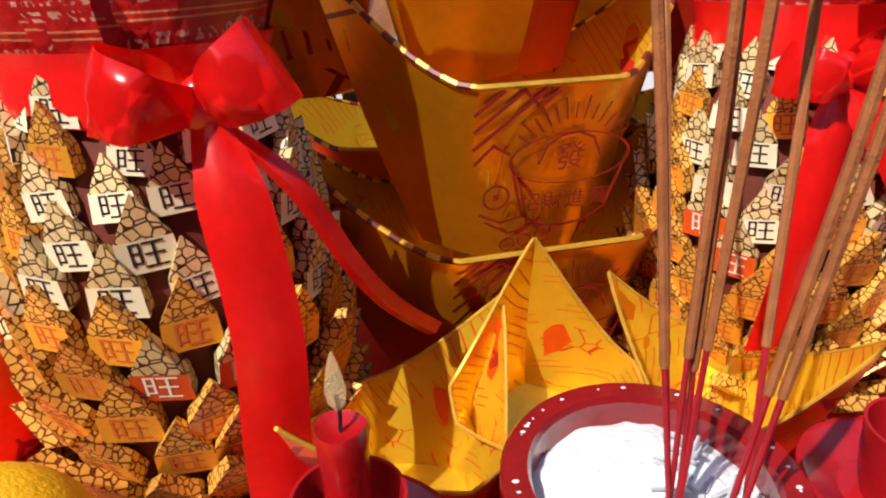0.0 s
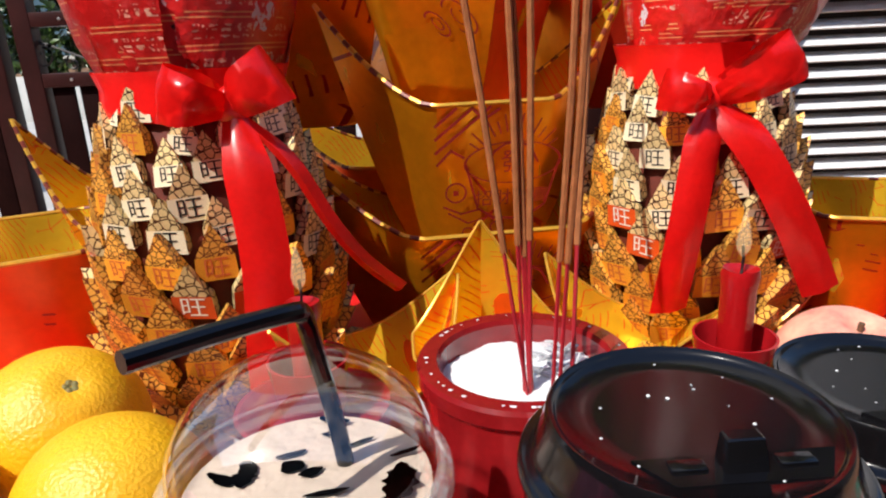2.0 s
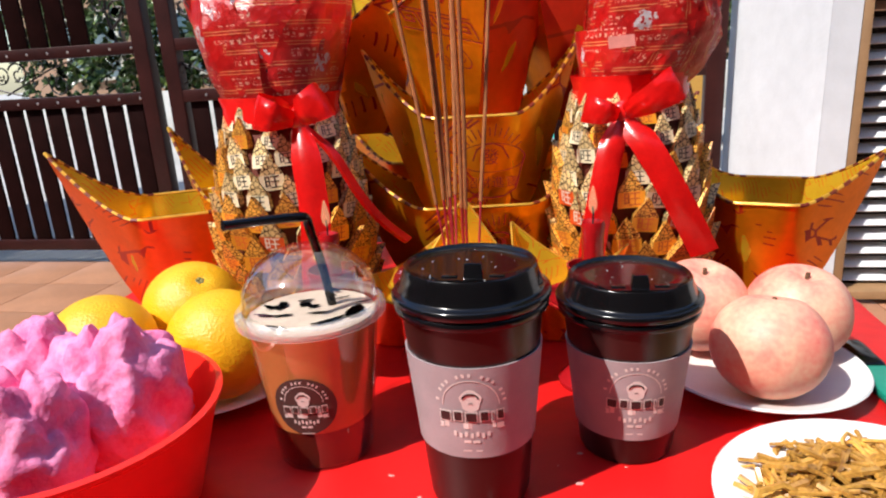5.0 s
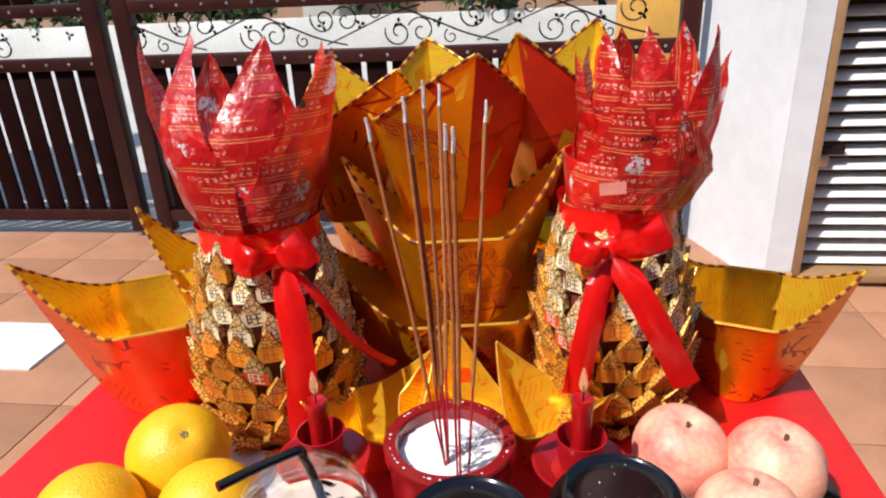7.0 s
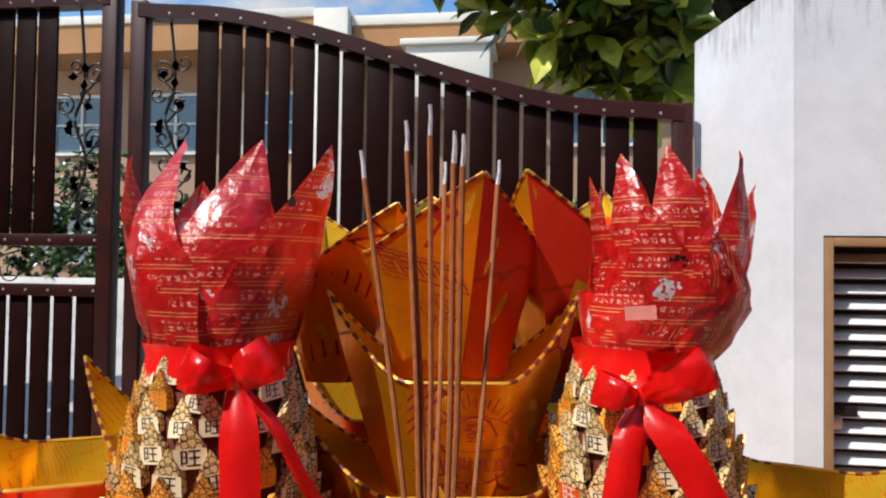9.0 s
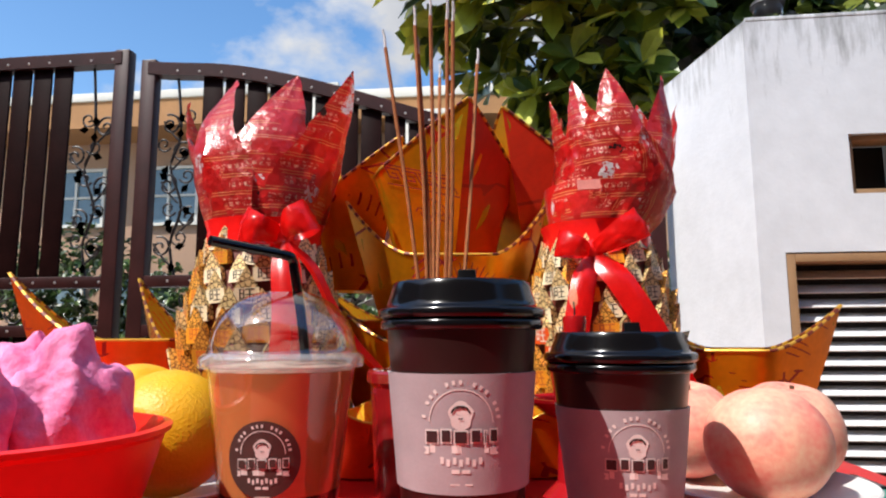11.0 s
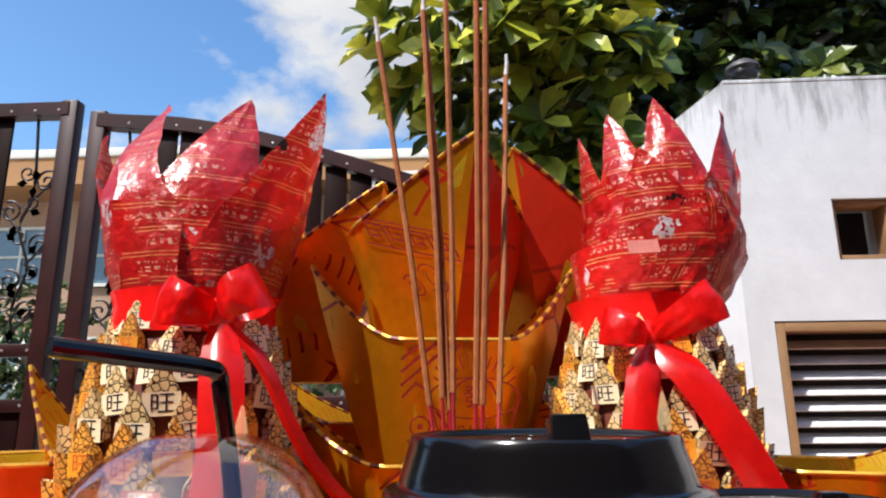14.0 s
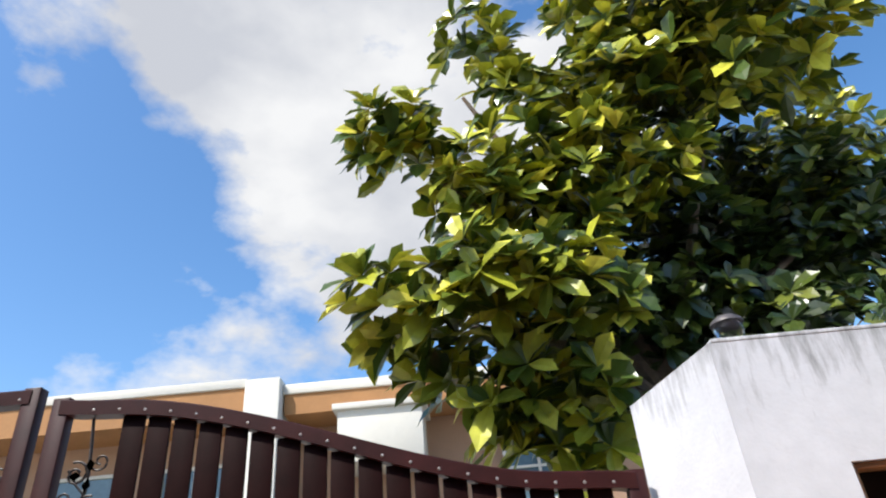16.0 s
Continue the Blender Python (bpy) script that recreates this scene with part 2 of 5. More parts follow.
# ---- printed papers ----
def printed(name, base, ink, rough, metal, line=170.0, cover=0.5, inkw=0.10, bump=0.12, spec=0.5):
    """Foil paper with red line drawing: warped rings and strokes in patches, laid out in the sheet's own metres."""
    m = mat(name, base, rough, metal, var=0.16, scale=14, bump=bump, bscale=22, spec=spec)
    nt = m.node_tree
    n, l = nt.nodes, nt.links
    b = n["Principled BSDF"]
    old = b.inputs["Base Color"].links[0].from_socket
    uv = n.new("ShaderNodeUVMap")
    w1 = n.new("ShaderNodeTexWave")
    w1.wave_type, w1.rings_direction = "RINGS", "SPHERICAL"
    w1.inputs["Scale"].default_value, w1.inputs["Distortion"].default_value = line * 0.33, 9.0
    w1.inputs["Detail"].default_value, w1.inputs["Detail Scale"].default_value = 1.0, 0.35
    vo = n.new("ShaderNodeTexVoronoi")
    vo.feature = "DISTANCE_TO_EDGE"
    vo.inputs["Scale"].default_value = line * 0.35
    nz = n.new("ShaderNodeTexNoise")
    nz.inputs["Scale"].default_value, nz.inputs["Detail"].default_value = line * 0.16, 1.0
    for node in (w1, vo, nz):
        l.new(uv.outputs[0], node.inputs["Vector"])

    def op(kind, a, c):
        x = n.new("ShaderNodeMath")
        x.operation = kind
        for k, v in enumerate((a, c)):
            if isinstance(v, (int, float)):
                x.inputs[k].default_value = v
            else:
                l.new(v, x.inputs[k])
        return x.outputs[0]

    thin = op("LESS_THAN", w1.outputs["Fac"], inkw * 1.1)
    cell = op("LESS_THAN", vo.outputs["Distance"], inkw * 0.5)
    here = op("GREATER_THAN", nz.outputs["Fac"], 1 - cover)
    there = op("LESS_THAN", nz.outputs["Fac"], 0.40)
    f = op("MAXIMUM", op("MULTIPLY", thin, here), op("MULTIPLY", cell, there))
    mix = n.new("ShaderNodeMix")
    mix.data_type = "RGBA"
    mix.inputs["B"].default_value = (*ink, 1)
    l.new(f, mix.inputs["Factor"])
    l.new(old, mix.inputs["A"])
    l.new(mix.outputs["Result"], b.inputs["Base Color"])
    mm = n.new("ShaderNodeMath")
    mm.operation = "MULTIPLY_ADD"
    mm.inputs[1].default_value, mm.inputs[2].default_value = -metal, metal
    l.new(f, mm.inputs[0])
    l.new(mm.outputs[0], b.inputs["Metallic"])
    return m


def red_print():
    """Crumpled glossy red packet film: printed rules, rows of small print, silver flowers, dark blots."""
    m = mat("red_printed_film", (0.74, 0.013, 0.011), 0.31, var=0.2, scale=16, bump=1.0, bscale=62, coat=0.4, spec=0.9)
    nt = m.node_tree
    n, l = nt.nodes, nt.links
    b = n["Principled BSDF"]
    b.inputs["Coat Roughness"].default_value, b.inputs["Coat IOR"].default_value, b.inputs["IOR"].default_value = 0.12, 1.6, 1.7
    uv = n.new("ShaderNodeUVMap").outputs[0]

    def op(kind, a, c):
        x = n.new("ShaderNodeMath")
        x.operation = kind
        for k, v in enumerate((a, c)):
            if isinstance(v, (int, float)):
                x.inputs[k].default_value = v
            else:
                l.new(v, x.inputs[k])
        return x.outputs[0]

    def grain(scale, detail=1.0):
        x = n.new("ShaderNodeTexNoise")
        x.inputs["Scale"].default_value, x.inputs["Detail"].default_value = scale, detail
        l.new(uv, x.inputs["Vector"])
        return x.outputs["Fac"]

    def paint(src, fac, color):
        x = n.new("ShaderNodeMix")
        x.data_type = "RGBA"
        x.inputs["B"].default_value = (*color, 1)
        l.new(fac, x.inputs["Factor"])
        l.new(src, x.inputs["A"])
        return x.outputs["Result"]

    wv = n.new("ShaderNodeTexWave")
    wv.bands_direction = "Y"
    wv.inputs["Scale"].default_value, wv.inputs["Distortion"].default_value = 15.0, 0.0
    l.new(uv, wv.inputs["Vector"])
    row = wv.outputs["Fac"]
    patch = grain(26.0)
    rules = op("MULTIPLY", op("GREATER_THAN", row, 0.90), op("LESS_THAN", row, 0.972))
    rules = op("MULTIPLY", rules, op("GREATER_THAN", patch, 0.42))
    br = n.new("ShaderNodeTexBrick")
    br.offset = 0.0
    br.inputs["Scale"].default_value, br.inputs["Mortar Size"].default_value = 100.0, 0.12
    br.inputs["Brick Width"].default_value, br.inputs["Row Height"].default_value = 0.75, 0.75
    br.inputs["Color1"].default_value, br.inputs["Color2"].default_value, br.inputs["Mortar"].default_value = (1, 1, 1, 1), (1, 1, 1, 1), (0, 0, 0, 1)
    l.new(uv, br.inputs["Vector"])
    signs = op("MULTIPLY", br.outputs["Color"], op("GREATER_THAN", grain(360.0, 0.0), 0.50))
    signs = op("MULTIPLY", op("MULTIPLY", signs, op("LESS_THAN", row, 0.40)), op("GREATER_THAN", patch, 0.50))
    vo = n.new("ShaderNodeTexVoronoi")
    vo.inputs["Scale"].default_value = 21.0
    l.new(uv, vo.inputs["Vector"])
    sp = n.new("ShaderNodeSeparateColor")
    l.new(vo.outputs["Color"], sp.inputs[0])
    ragged = op("ADD", vo.outputs["Distance"], op("MULTIPLY", grain(120.0, 2.0), 0.55))
    spot = op("LESS_THAN", ragged, 0.50)
    flower = op("MULTIPLY", op("MULTIPLY", spot, op("GREATER_THAN", sp.outputs[0], 0.45)), op("GREATER_THAN", grain(210.0, 1.0), 0.44))
    blot = op("MULTIPLY", op("LESS_THAN", ragged, 0.42), op("LESS_THAN", sp.outputs[0], 0.22))
    src = b.inputs["Base Color"].links[0].from_socket
    src = paint(src, rules, (0.90, 0.40, 0.16))
    src = paint(src, signs, (0.90, 0.50, 0.36))
    src = paint(src, flower, (0.80, 0.74, 0.76))
    src = paint(src, blot, (0.03, 0.012, 0.012))
    l.new(src, b.inputs["Base Color"])
    return m


def crackle(name, base, ink, size=5.0, rough=0.4, metal=0.2):
    m = mat(name, base, rough, metal, var=0.2, scale=2.0, rand=0.25)
    nt = m.node_tree
    n, l = nt.nodes, nt.links
    b = n["Principled BSDF"]
    old = b.inputs["Base Color"].links[0].from_socket
    tc = n.new("ShaderNodeTexCoord")
    vo = n.new("ShaderNodeTexVoronoi")
    vo.feature = "DISTANCE_TO_EDGE"
    vo.inputs["Scale"].default_value = size
    l.new(tc.outputs["Object"], vo.inputs["Vector"])
    lt = n.new("ShaderNodeMath")
    lt.operation = "LESS_THAN"
    lt.inputs[1].default_value = 0.07
    l.new(vo.outputs["Distance"], lt.inputs[0])
    mix = n.new("ShaderNodeMix")
    mix.data_type = "RGBA"
    mix.inputs["B"].default_value = (*ink, 1)
    l.new(lt.outputs[0], mix.inputs["Factor"])
    l.new(old, mix.inputs["A"])
    l.new(mix.outputs["Result"], b.inputs["Base Color"])
    return m


GOLD_OUT = printed("gold_paper_outside", (0.80, 0.27, 0.007), (0.36, 0.018, 0.005), 0.33, 0.72, line=120, cover=0.42, spec=0.3)
GOLD_PLAIN = printed("gold_paper_main_face", (0.92, 0.36, 0.010), (0.40, 0.020, 0.005), 0.30, 0.78, line=60, cover=0.20, inkw=0.05, spec=0.3)
GOLD_IN = printed("gold_paper_inside", (0.95, 0.56, 0.03), (0.46, 0.05, 0.006), 0.22, 0.6, line=210, cover=0.46, inkw=0.045)
GOLD_RED = printed("orange_red_paper", (0.80, 0.10, 0.006), (0.36, 0.014, 0.006), 0.32, 0.42, line=110, cover=0.4)
# The right half's shade and red reflection are put into this colour.
GOLD_SHADED = printed("gold_sheet_shaded_half", (0.62, 0.030, 0.008), (0.40, 0.012, 0.006), 0.4, 0.1, line=90, cover=0.2)
RED_INK = mat("red_ink", (0.36, 0.018, 0.010), 0.5, var=0.2, scale=60)
RIM_GOLD = mat("rolled_gold_edge", (0.70, 0.38, 0.04), 0.35, 0.4, var=0.2, scale=60)
RIM_DARK = mat("rolled_dark_edge", (0.16, 0.02, 0.008), 0.45, 0.1, var=0.2, scale=60)
LEAF_RED = red_print()
SC_CREAM = crackle("cream_scale_paper", (0.86, 0.64, 0.30), (0.06, 0.02, 0.006))
SC_GOLD = crackle("gold_scale_paper", (0.82, 0.42, 0.07), (0.15, 0.03, 0.006), 6.0)
SC_SIDE = mat("scale_side_paper", (0.56, 0.16, 0.025), 0.45, 0.2, var=0.3, scale=50, rand=0.3)
SC_PANEL_W = mat("white_scale_panel", (0.86, 0.74, 0.50), 0.42, var=0.1, scale=60, rand=0.12)
SC_PANEL_O = mat("orange_scale_panel", (0.84, 0.36, 0.03), 0.38, 0.25, var=0.2, scale=60, rand=0.3)
SC_PANEL_R = mat("red_scale_panel", (0.72, 0.09, 0.012), 0.4, 0.1, var=0.2, scale=60, rand=0.2)
INK_BLACK = mat("black_ink", (0.012, 0.010, 0.010), 0.5, var=0.2, scale=60)
INK_WHITE = mat("pale_ink", (0.80, 0.74, 0.62), 0.5, var=0.1, scale=60)
INK_ORANGE = mat("orange_ink", (0.62, 0.14, 0.03), 0.5, var=0.1, scale=60)
# Paper core, darkened so its colour carries the shade between the scales.
CORE = mat("core_gap_shade", (0.14, 0.018, 0.006), 0.6, var=0.35, scale=40)


def uv_set(bm, fn):
    lay = bm.loops.layers.uv.verify()
    for f in bm.faces:
        for lp in f.loops:
            lp[lay].uv = fn(lp.vert.co)
    return bm


def glyph(body, size):
    """Flat mesh of a character from the built-in font, centred, as (verts, faces)."""
    cu = bpy.data.curves.new("glyph", "FONT")
    cu.body, cu.size, cu.align_x, cu.align_y, cu.resolution_u = body, size, "CENTER", "CENTER", 2
    ob = new("glyph", cu)
    bpy.context.view_layer.update()
    me = ob.evaluated_get(bpy.context.evaluated_depsgraph_get()).to_mesh()
    vs, fs = [tuple(v.co) for v in me.vertices], [tuple(p.vertices) for p in me.polygons]
    bpy.data.objects.remove(ob)
    bpy.data.curves.remove(cu)
    if vs:
        cx = (min(v[0] for v in vs) + max(v[0] for v in vs)) / 2
        cy = (min(v[1] for v in vs) + max(v[1] for v in vs)) / 2
        vs = [(x - cx, y - cy) for x, y, z in vs]
    return vs, fs


def rect(u, v, w, h):
    return [[(u - w / 2, v - h / 2), (u + w / 2, v - h / 2), (u + w / 2, v + h / 2), (u - w / 2, v + h / 2)]]


def arcband(cu, cv, r0, r1, a0, a1, k=14, sq=1.0):
    out = []
    for i in range(k):
        a, b = radians(a0 + (a1 - a0) * i / k), radians(a0 + (a1 - a0) * (i + 1) / k)
        out.append([(cu + r * math.cos(t), cv + sq * r * math.sin(t)) for r, t in ((r0, a), (r1, a), (r1, b), (r0, b))])
    return out


def stroke(pts, w):
    out = []
    for (x0, y0), (x1, y1) in zip(pts, pts[1:]):
        d = Vector((x1 - x0, y1 - y0))
        if d.length < 1e-9:
            continue
        d.normalize()
        nx, ny = -d.y * w / 2, d.x * w / 2
        ex, ey = d.x * w / 2, d.y * w / 2
        out.append([(x0 - ex + nx, y0 - ey + ny), (x0 - ex - nx, y0 - ey - ny), (x1 + ex - nx, y1 + ey - ny), (x1 + ex + nx, y1 + ey + ny)])
    return out


def decal(bm, polys, place, idx=0):
    for poly in polys:
        vs = [bm.verts.new(place(u, v)) for u, v in poly]
        try:
            bm.faces.new(vs).material_index = idx
        except ValueError:
            pass


def decal_glyph(bm, body, size, u, v, place, idx=0):
    vs, fs = glyph(body, size)
    made = [bm.verts.new(place(u + x, v + y)) for x, y in vs]
    for f in fs:
        try:
            bm.faces.new([made[i] for i in f]).material_index = idx
        except ValueError:
            pass


# ---- paper ingots ----
def ingot_rows(L, W, h, H, flat, base, n=12, rise=1.55):
    rows = []
    for i in range(2 * n + 1):
        s = -1 + i / n
        a = abs(s)
        k = max(0.0, (a - flat) / (1 - flat))
        w = W / 2 * (1 - k) ** 0.9
        zt = h + (H - h) * k ** rise
        kb = max(0.0, (a - base) / (1 - base))
        zb = min(H * kb ** 1.2 * 0.99, zt)
        wb = W * 0.33 * (1 - min(1.0, a / base) ** 2)
        rows.append((s * L / 2, max(w, 0.0004), zt, min(max(wb, 0.0003), max(w, 0.0004)), zb))
    return rows


def ingot(at, L, W, h, H, flat=0.30, base=0.46, out=None, inside=None, dressed=False, label="large folded gold joss paper ingot with red printing", alt=None, rise=1.55, fret=False, plain_rim=False):
    out, inside = out or GOLD_OUT, inside or GOLD_IN
    t = thing("paper_ingot", label, "paper ingot", at, "paper ingots")
    rows = ingot_rows(L, W, h, H, flat, base, rise=rise)
    rng = random.Random(int(L * 1e4 + W * 1e5))
    for nm, shift, mt in (("hull", 0.0, [out, alt or out]), ("lining", 0.0014, [inside, inside])):
        bm = bmesh.new()
        vr = []
        for x, w, zt, wb, zb in rows:
            ww, wwb = max(w - shift, 0.0002), max(wb - shift, 0.0001)
            mid = (zt + zb) / 2
            jit = rng.uniform(-0.0012, 0.0012)
            vr.append([bm.verts.new(p) for p in ((x, -ww, zt), (x, -(ww + wwb) / 2 + jit, mid), (x, -wwb, zb + shift), (x, wwb, zb + shift), (x, (ww + wwb) / 2 + jit, mid), (x, ww, zt))])
        for p, q in zip(vr, vr[1:]):
            for i in range(5):
                f = bm.faces.new((p[i], p[i + 1], q[i + 1], q[i]))
                f.material_index = 1 if (i >= 3) else 0
        uv_set(bm, lambda co: (co.x + (0.37 if co.y > 0 else 0), co.z))
        part(nm, bm, mt, t)
    # rolled rim, alternately gold and dark
    for side in (-1, 1):
        bm = bmesh.new()
        pts = [Vector((x, side * w, zt)) for x, w, zt, wb, zb in rows]
        fine = []
        for p, q in zip(pts, pts[1:]):
            k = max(1, int((q - p).length / 0.004))
            fine += [p.lerp(q, i / k) for i in range(k)]
        fine.append(pts[-1])
        tube(bm, fine, 0.0012 if plain_rim else 0.0021, 6)
        bm.faces.ensure_lookup_table()
        for i, f in enumerate(bm.faces):
            f.material_index = (i // 6 // 2) % 2 if not plain_rim and abs(f.calc_center_median().x) > flat * L / 2 * 0.9 else 0
        part("rolled_edge", bm, [RIM_GOLD, RIM_DARK], t)
    if fret:
        end_fret(t, rows, fret)
    if dressed:
        bm = bmesh.new()
        fx = flat * L / 2
        wb0 = rows[len(rows) // 2][3]

        def place(u, v):
            k = v / h
            return (u, -(wb0 + (W / 2 - wb0) * k) - 0.0014, v)

        key_corner(bm, -fx, h, place)
        medal(bm, fx * 0.36, h * 0.55, h * 0.265, place)
        tagged(part("printed_emblem", bm, [RED_INK], t, "red printed emblem with lucky characters"), kind="stuff")
    return t


def end_fret(t, rows, side):
    """A fret band across one face of the ingot's front end."""
    bm = bmesh.new()

    dx = rows[1][0] - rows[0][0]

    def at(u, v):
        # u: metres along the band from the prow's ridge; v: metres across it
        k = u / 0.10
        x = rows[-1][0] * (0.42 * k - 0.66)
        i = max(0, min(len(rows) - 2, int((x - rows[0][0]) / dx)))
        f = (x - rows[i][0]) / dx
        w, zt, wb, zb = [p + (q - p) * f for p, q in zip(rows[i][1:], rows[i + 1][1:])]
        z = 0.097 + 0.026 * k + v
        g = max(0.0, min(1.0, (z - zb) / max(zt - zb, 1e-5)))
        return (x - 0.0012, side * (wb + (w - wb) * g + 0.0014), z)

    unit = 0.0235
    for j in range(4):
        pts = [(0, 0), (0, 1), (0.78, 1), (0.78, 0.26), (0.30, 0.26), (0.30, 0.62), (0.52, 0.62)]
        decal(bm, stroke([(0.002 + (j + x) * unit, y * 0.017) for x, y in pts], 0.0021), at)
    for v in (-0.005, 0.0215):
        decal(bm, stroke([(0.001 + 0.0975 * j / 12, v) for j in range(13)], 0.0017), at)
    for c in ((0.045, -0.030, 0.013), (0.072, -0.042, 0.009)):
        decal(bm, arcband(*c[:2], c[2], c[2] + 0.0014, 20, 300, 18), at)
        decal(bm, arcband(*c[:2], c[2] * 0.45, c[2] * 0.45 + 0.0012, 120, 420, 14), at)
    tagged(part("printed_fret", bm, [RED_INK], t, "red printed key-pattern band"), kind="stuff")


def key_corner(bm, u0, h, place):
    """Nested slanting key strokes in the upper corner of a face."""
    lines = []
    for k, top in ((0, 0.016), (1, 0.029), (2, 0.043)):
        a, b = (u0 + 0.002, h * 0.975 - top * 0.80), (u0 + 0.002 + top, h * 0.975)
        lines += stroke([a, b], 0.0024)
    lines += stroke([(u0 + 0.031, h * 0.975), (u0 + 0.040, h * 0.90), (u0 + 0.052, h * 0.96)], 0.0022)
    lines += stroke([(u0 + 0.003, h * 0.62), (u0 + 0.014, h * 0.71), (u0 + 0.024, h * 0.66)], 0.0022)
    # a coin on a twisted cord lower down
    cu, cv = u0 + 0.018, h * 0.42
    lines += arcband(cu, cv, 0.0075, 0.0092, 0, 360, 20) + rect(cu, cv, 0.0045, 0.0045)
    lines += stroke([(cu - 0.010, cv - 0.012), (cu + 0.004, cv - 0.019), (cu + 0.020, cv - 0.016), (cu + 0.032, cv - 0.026)], 0.0018)
    lines += stroke([(cu - 0.006, cv - 0.018), (cu + 0.010, cv - 0.028), (cu + 0.026, cv - 0.024)], 0.0016)
    for k in range(3):
        lines += arcband(cu + 0.010 + 0.012 * k, cv - 0.037 + 0.002 * k, 0.004, 0.0054, 0, 360, 14)
    decal(bm, lines, place)


def medal(bm, cu, cv, r, place):
    """A boat-shaped ingot with rays over it and characters on its side."""
    oy = cv + r * 0.22
    lines = arcband(cu, oy, r * 1.16, r * 1.16 + 0.0021, 0, 360, 40, 0.44)
    hull = [(-1.16, 0.20), (-1.02, -0.35), (-0.86, -0.95), (-0.45, -1.22), (0.0, -1.28), (0.45, -1.22), (0.86, -0.95), (1.02, -0.35), (1.16, 0.20)]
    lines += stroke([(cu + x * r, cv + y * r) for x, y in hull], 0.0021)
    dome = [(-0.62, 0.16), (-0.48, 0.52), (-0.2, 0.70), (0.1, 0.74), (0.42, 0.60), (0.62, 0.20)]
    lines += stroke([(cu + x * r, cv + y * r) for x, y in dome], 0.0018)
    for i in range(13):
        a = radians(35 + i * 110 / 12)
        r0, r1 = 1.02, 1.30 + 0.12 * (i % 2)
        lines += stroke([(cu + math.cos(a) * r * r0, cv + math.sin(a) * r * r0), (cu + math.cos(a) * r * r1, cv + math.sin(a) * r * r1)], 0.0013)
    decal(bm, lines, place)
    decal_glyph(bm, "發", r * 0.62, cu, cv + r * 0.26, place)
    for i, c in enumerate("招財進寶"):
        decal_glyph(bm, c, r * 0.46, cu - r * 0.72 + i * r * 0.48, cv - r * 0.68, place)


def small_ingot(at, L, W, h, H):
    return ingot(at, L, W, h, H, flat=0.16, base=0.42, out=GOLD_RED, inside=GOLD_IN, plain_rim=True, label="small folded gold paper ingot, line-printed inside, red outside")


# ---- pineapples of folded packets ----
def ribbon(bm, pts, side, widths):
    """A flat strip along points, its width along side."""
    vr = []
    for i, p in enumerate(pts):
        w = widths[i] if isinstance(widths, (list, tuple)) else widths
        s = Vector(side[i] if isinstance(side, list) else side).normalized() * w / 2
        vr.append((bm.verts.new(Vector(p) - s), bm.verts.new(Vector(p) + s)))
    for p, q in zip(vr, vr[1:]):
        bm.faces.new((p[0], p[1], q[1], q[0]))
    return bm


def spline(pts, k=6):
    """Catmull-Rom through points."""
    pts = [Vector(p) for p in pts]
    out = []
    for i in range(len(pts) - 1):
        a, b, c, d = pts[max(i - 1, 0)], pts[i], pts[i + 1], pts[min(i + 2, len(pts) - 1)]
        for j in range(k):
            t = j / k
            out.append(0.5 * ((2 * b) + (c - a) * t + (2 * a - 5 * b + 4 * c - d) * t * t + (3 * b - a - 3 * c + d) * t ** 3))
    out.append(pts[-1])
    return out


def scale_mesh(kind):
    """A packet folded into a little gabled house, 1 wide; it leans out from its foot."""
    w, e, p, d = 0.5, 0.60, 1.42, 0.36
    bm = bmesh.new()
    F = [(-w, 0), (w, 0), (w * 0.92, e), (0, p), (-w * 0.92, e)]
    lo = [bm.verts.new((x, -d * (1 - 0.25 * z), z)) for x, z in F]
    bk = [bm.verts.new((x * 0.9, 0.02, z * 0.86 + 0.03)) for x, z in F]
    panel = bm.faces.new((lo[0], lo[1], lo[2], lo[4]))
    gable = bm.faces.new((lo[4], lo[2], lo[3]))
    panel.material_index, gable.material_index = 0, 1
    for i in range(5):
        j = (i + 1) % 5
        f = bm.faces.new((lo[i], bk[i], bk[j], lo[j]))
        f.material_index = 2 if i == 0 else (1 if i in (1, 4, 2, 3) else 2)
    vs, fs = GLYPH_WANG
    made = [bm.verts.new((x * 0.64 + 0.02, -d * (1 - 0.25 * (0.33 + y * 0.58)) - 0.012, 0.33 + y * 0.58)) for x, y in vs]
    for f in fs:
        try:
            bm.faces.new([made[i] for i in f]).material_index = 3
        except ValueError:
            pass
    me = bpy.data.meshes.new("scale")
    bm.to_mesh(me)
    bm.free()
    sets = {"white": (SC_PANEL_W, SC_CREAM, SC_SIDE, INK_BLACK), "red": (SC_PANEL_R, SC_CREAM, SC_SIDE, INK_WHITE), "gold": (SC_PANEL_O, SC_GOLD, SC_SIDE, INK_ORANGE)}
    for m in sets[kind]:
        me.materials.append(m)
    return me


GLYPH_WANG = glyph("旺", 1.0)
SCALES = {k: scale_mesh(k) for k in ("white", "red", "gold")}


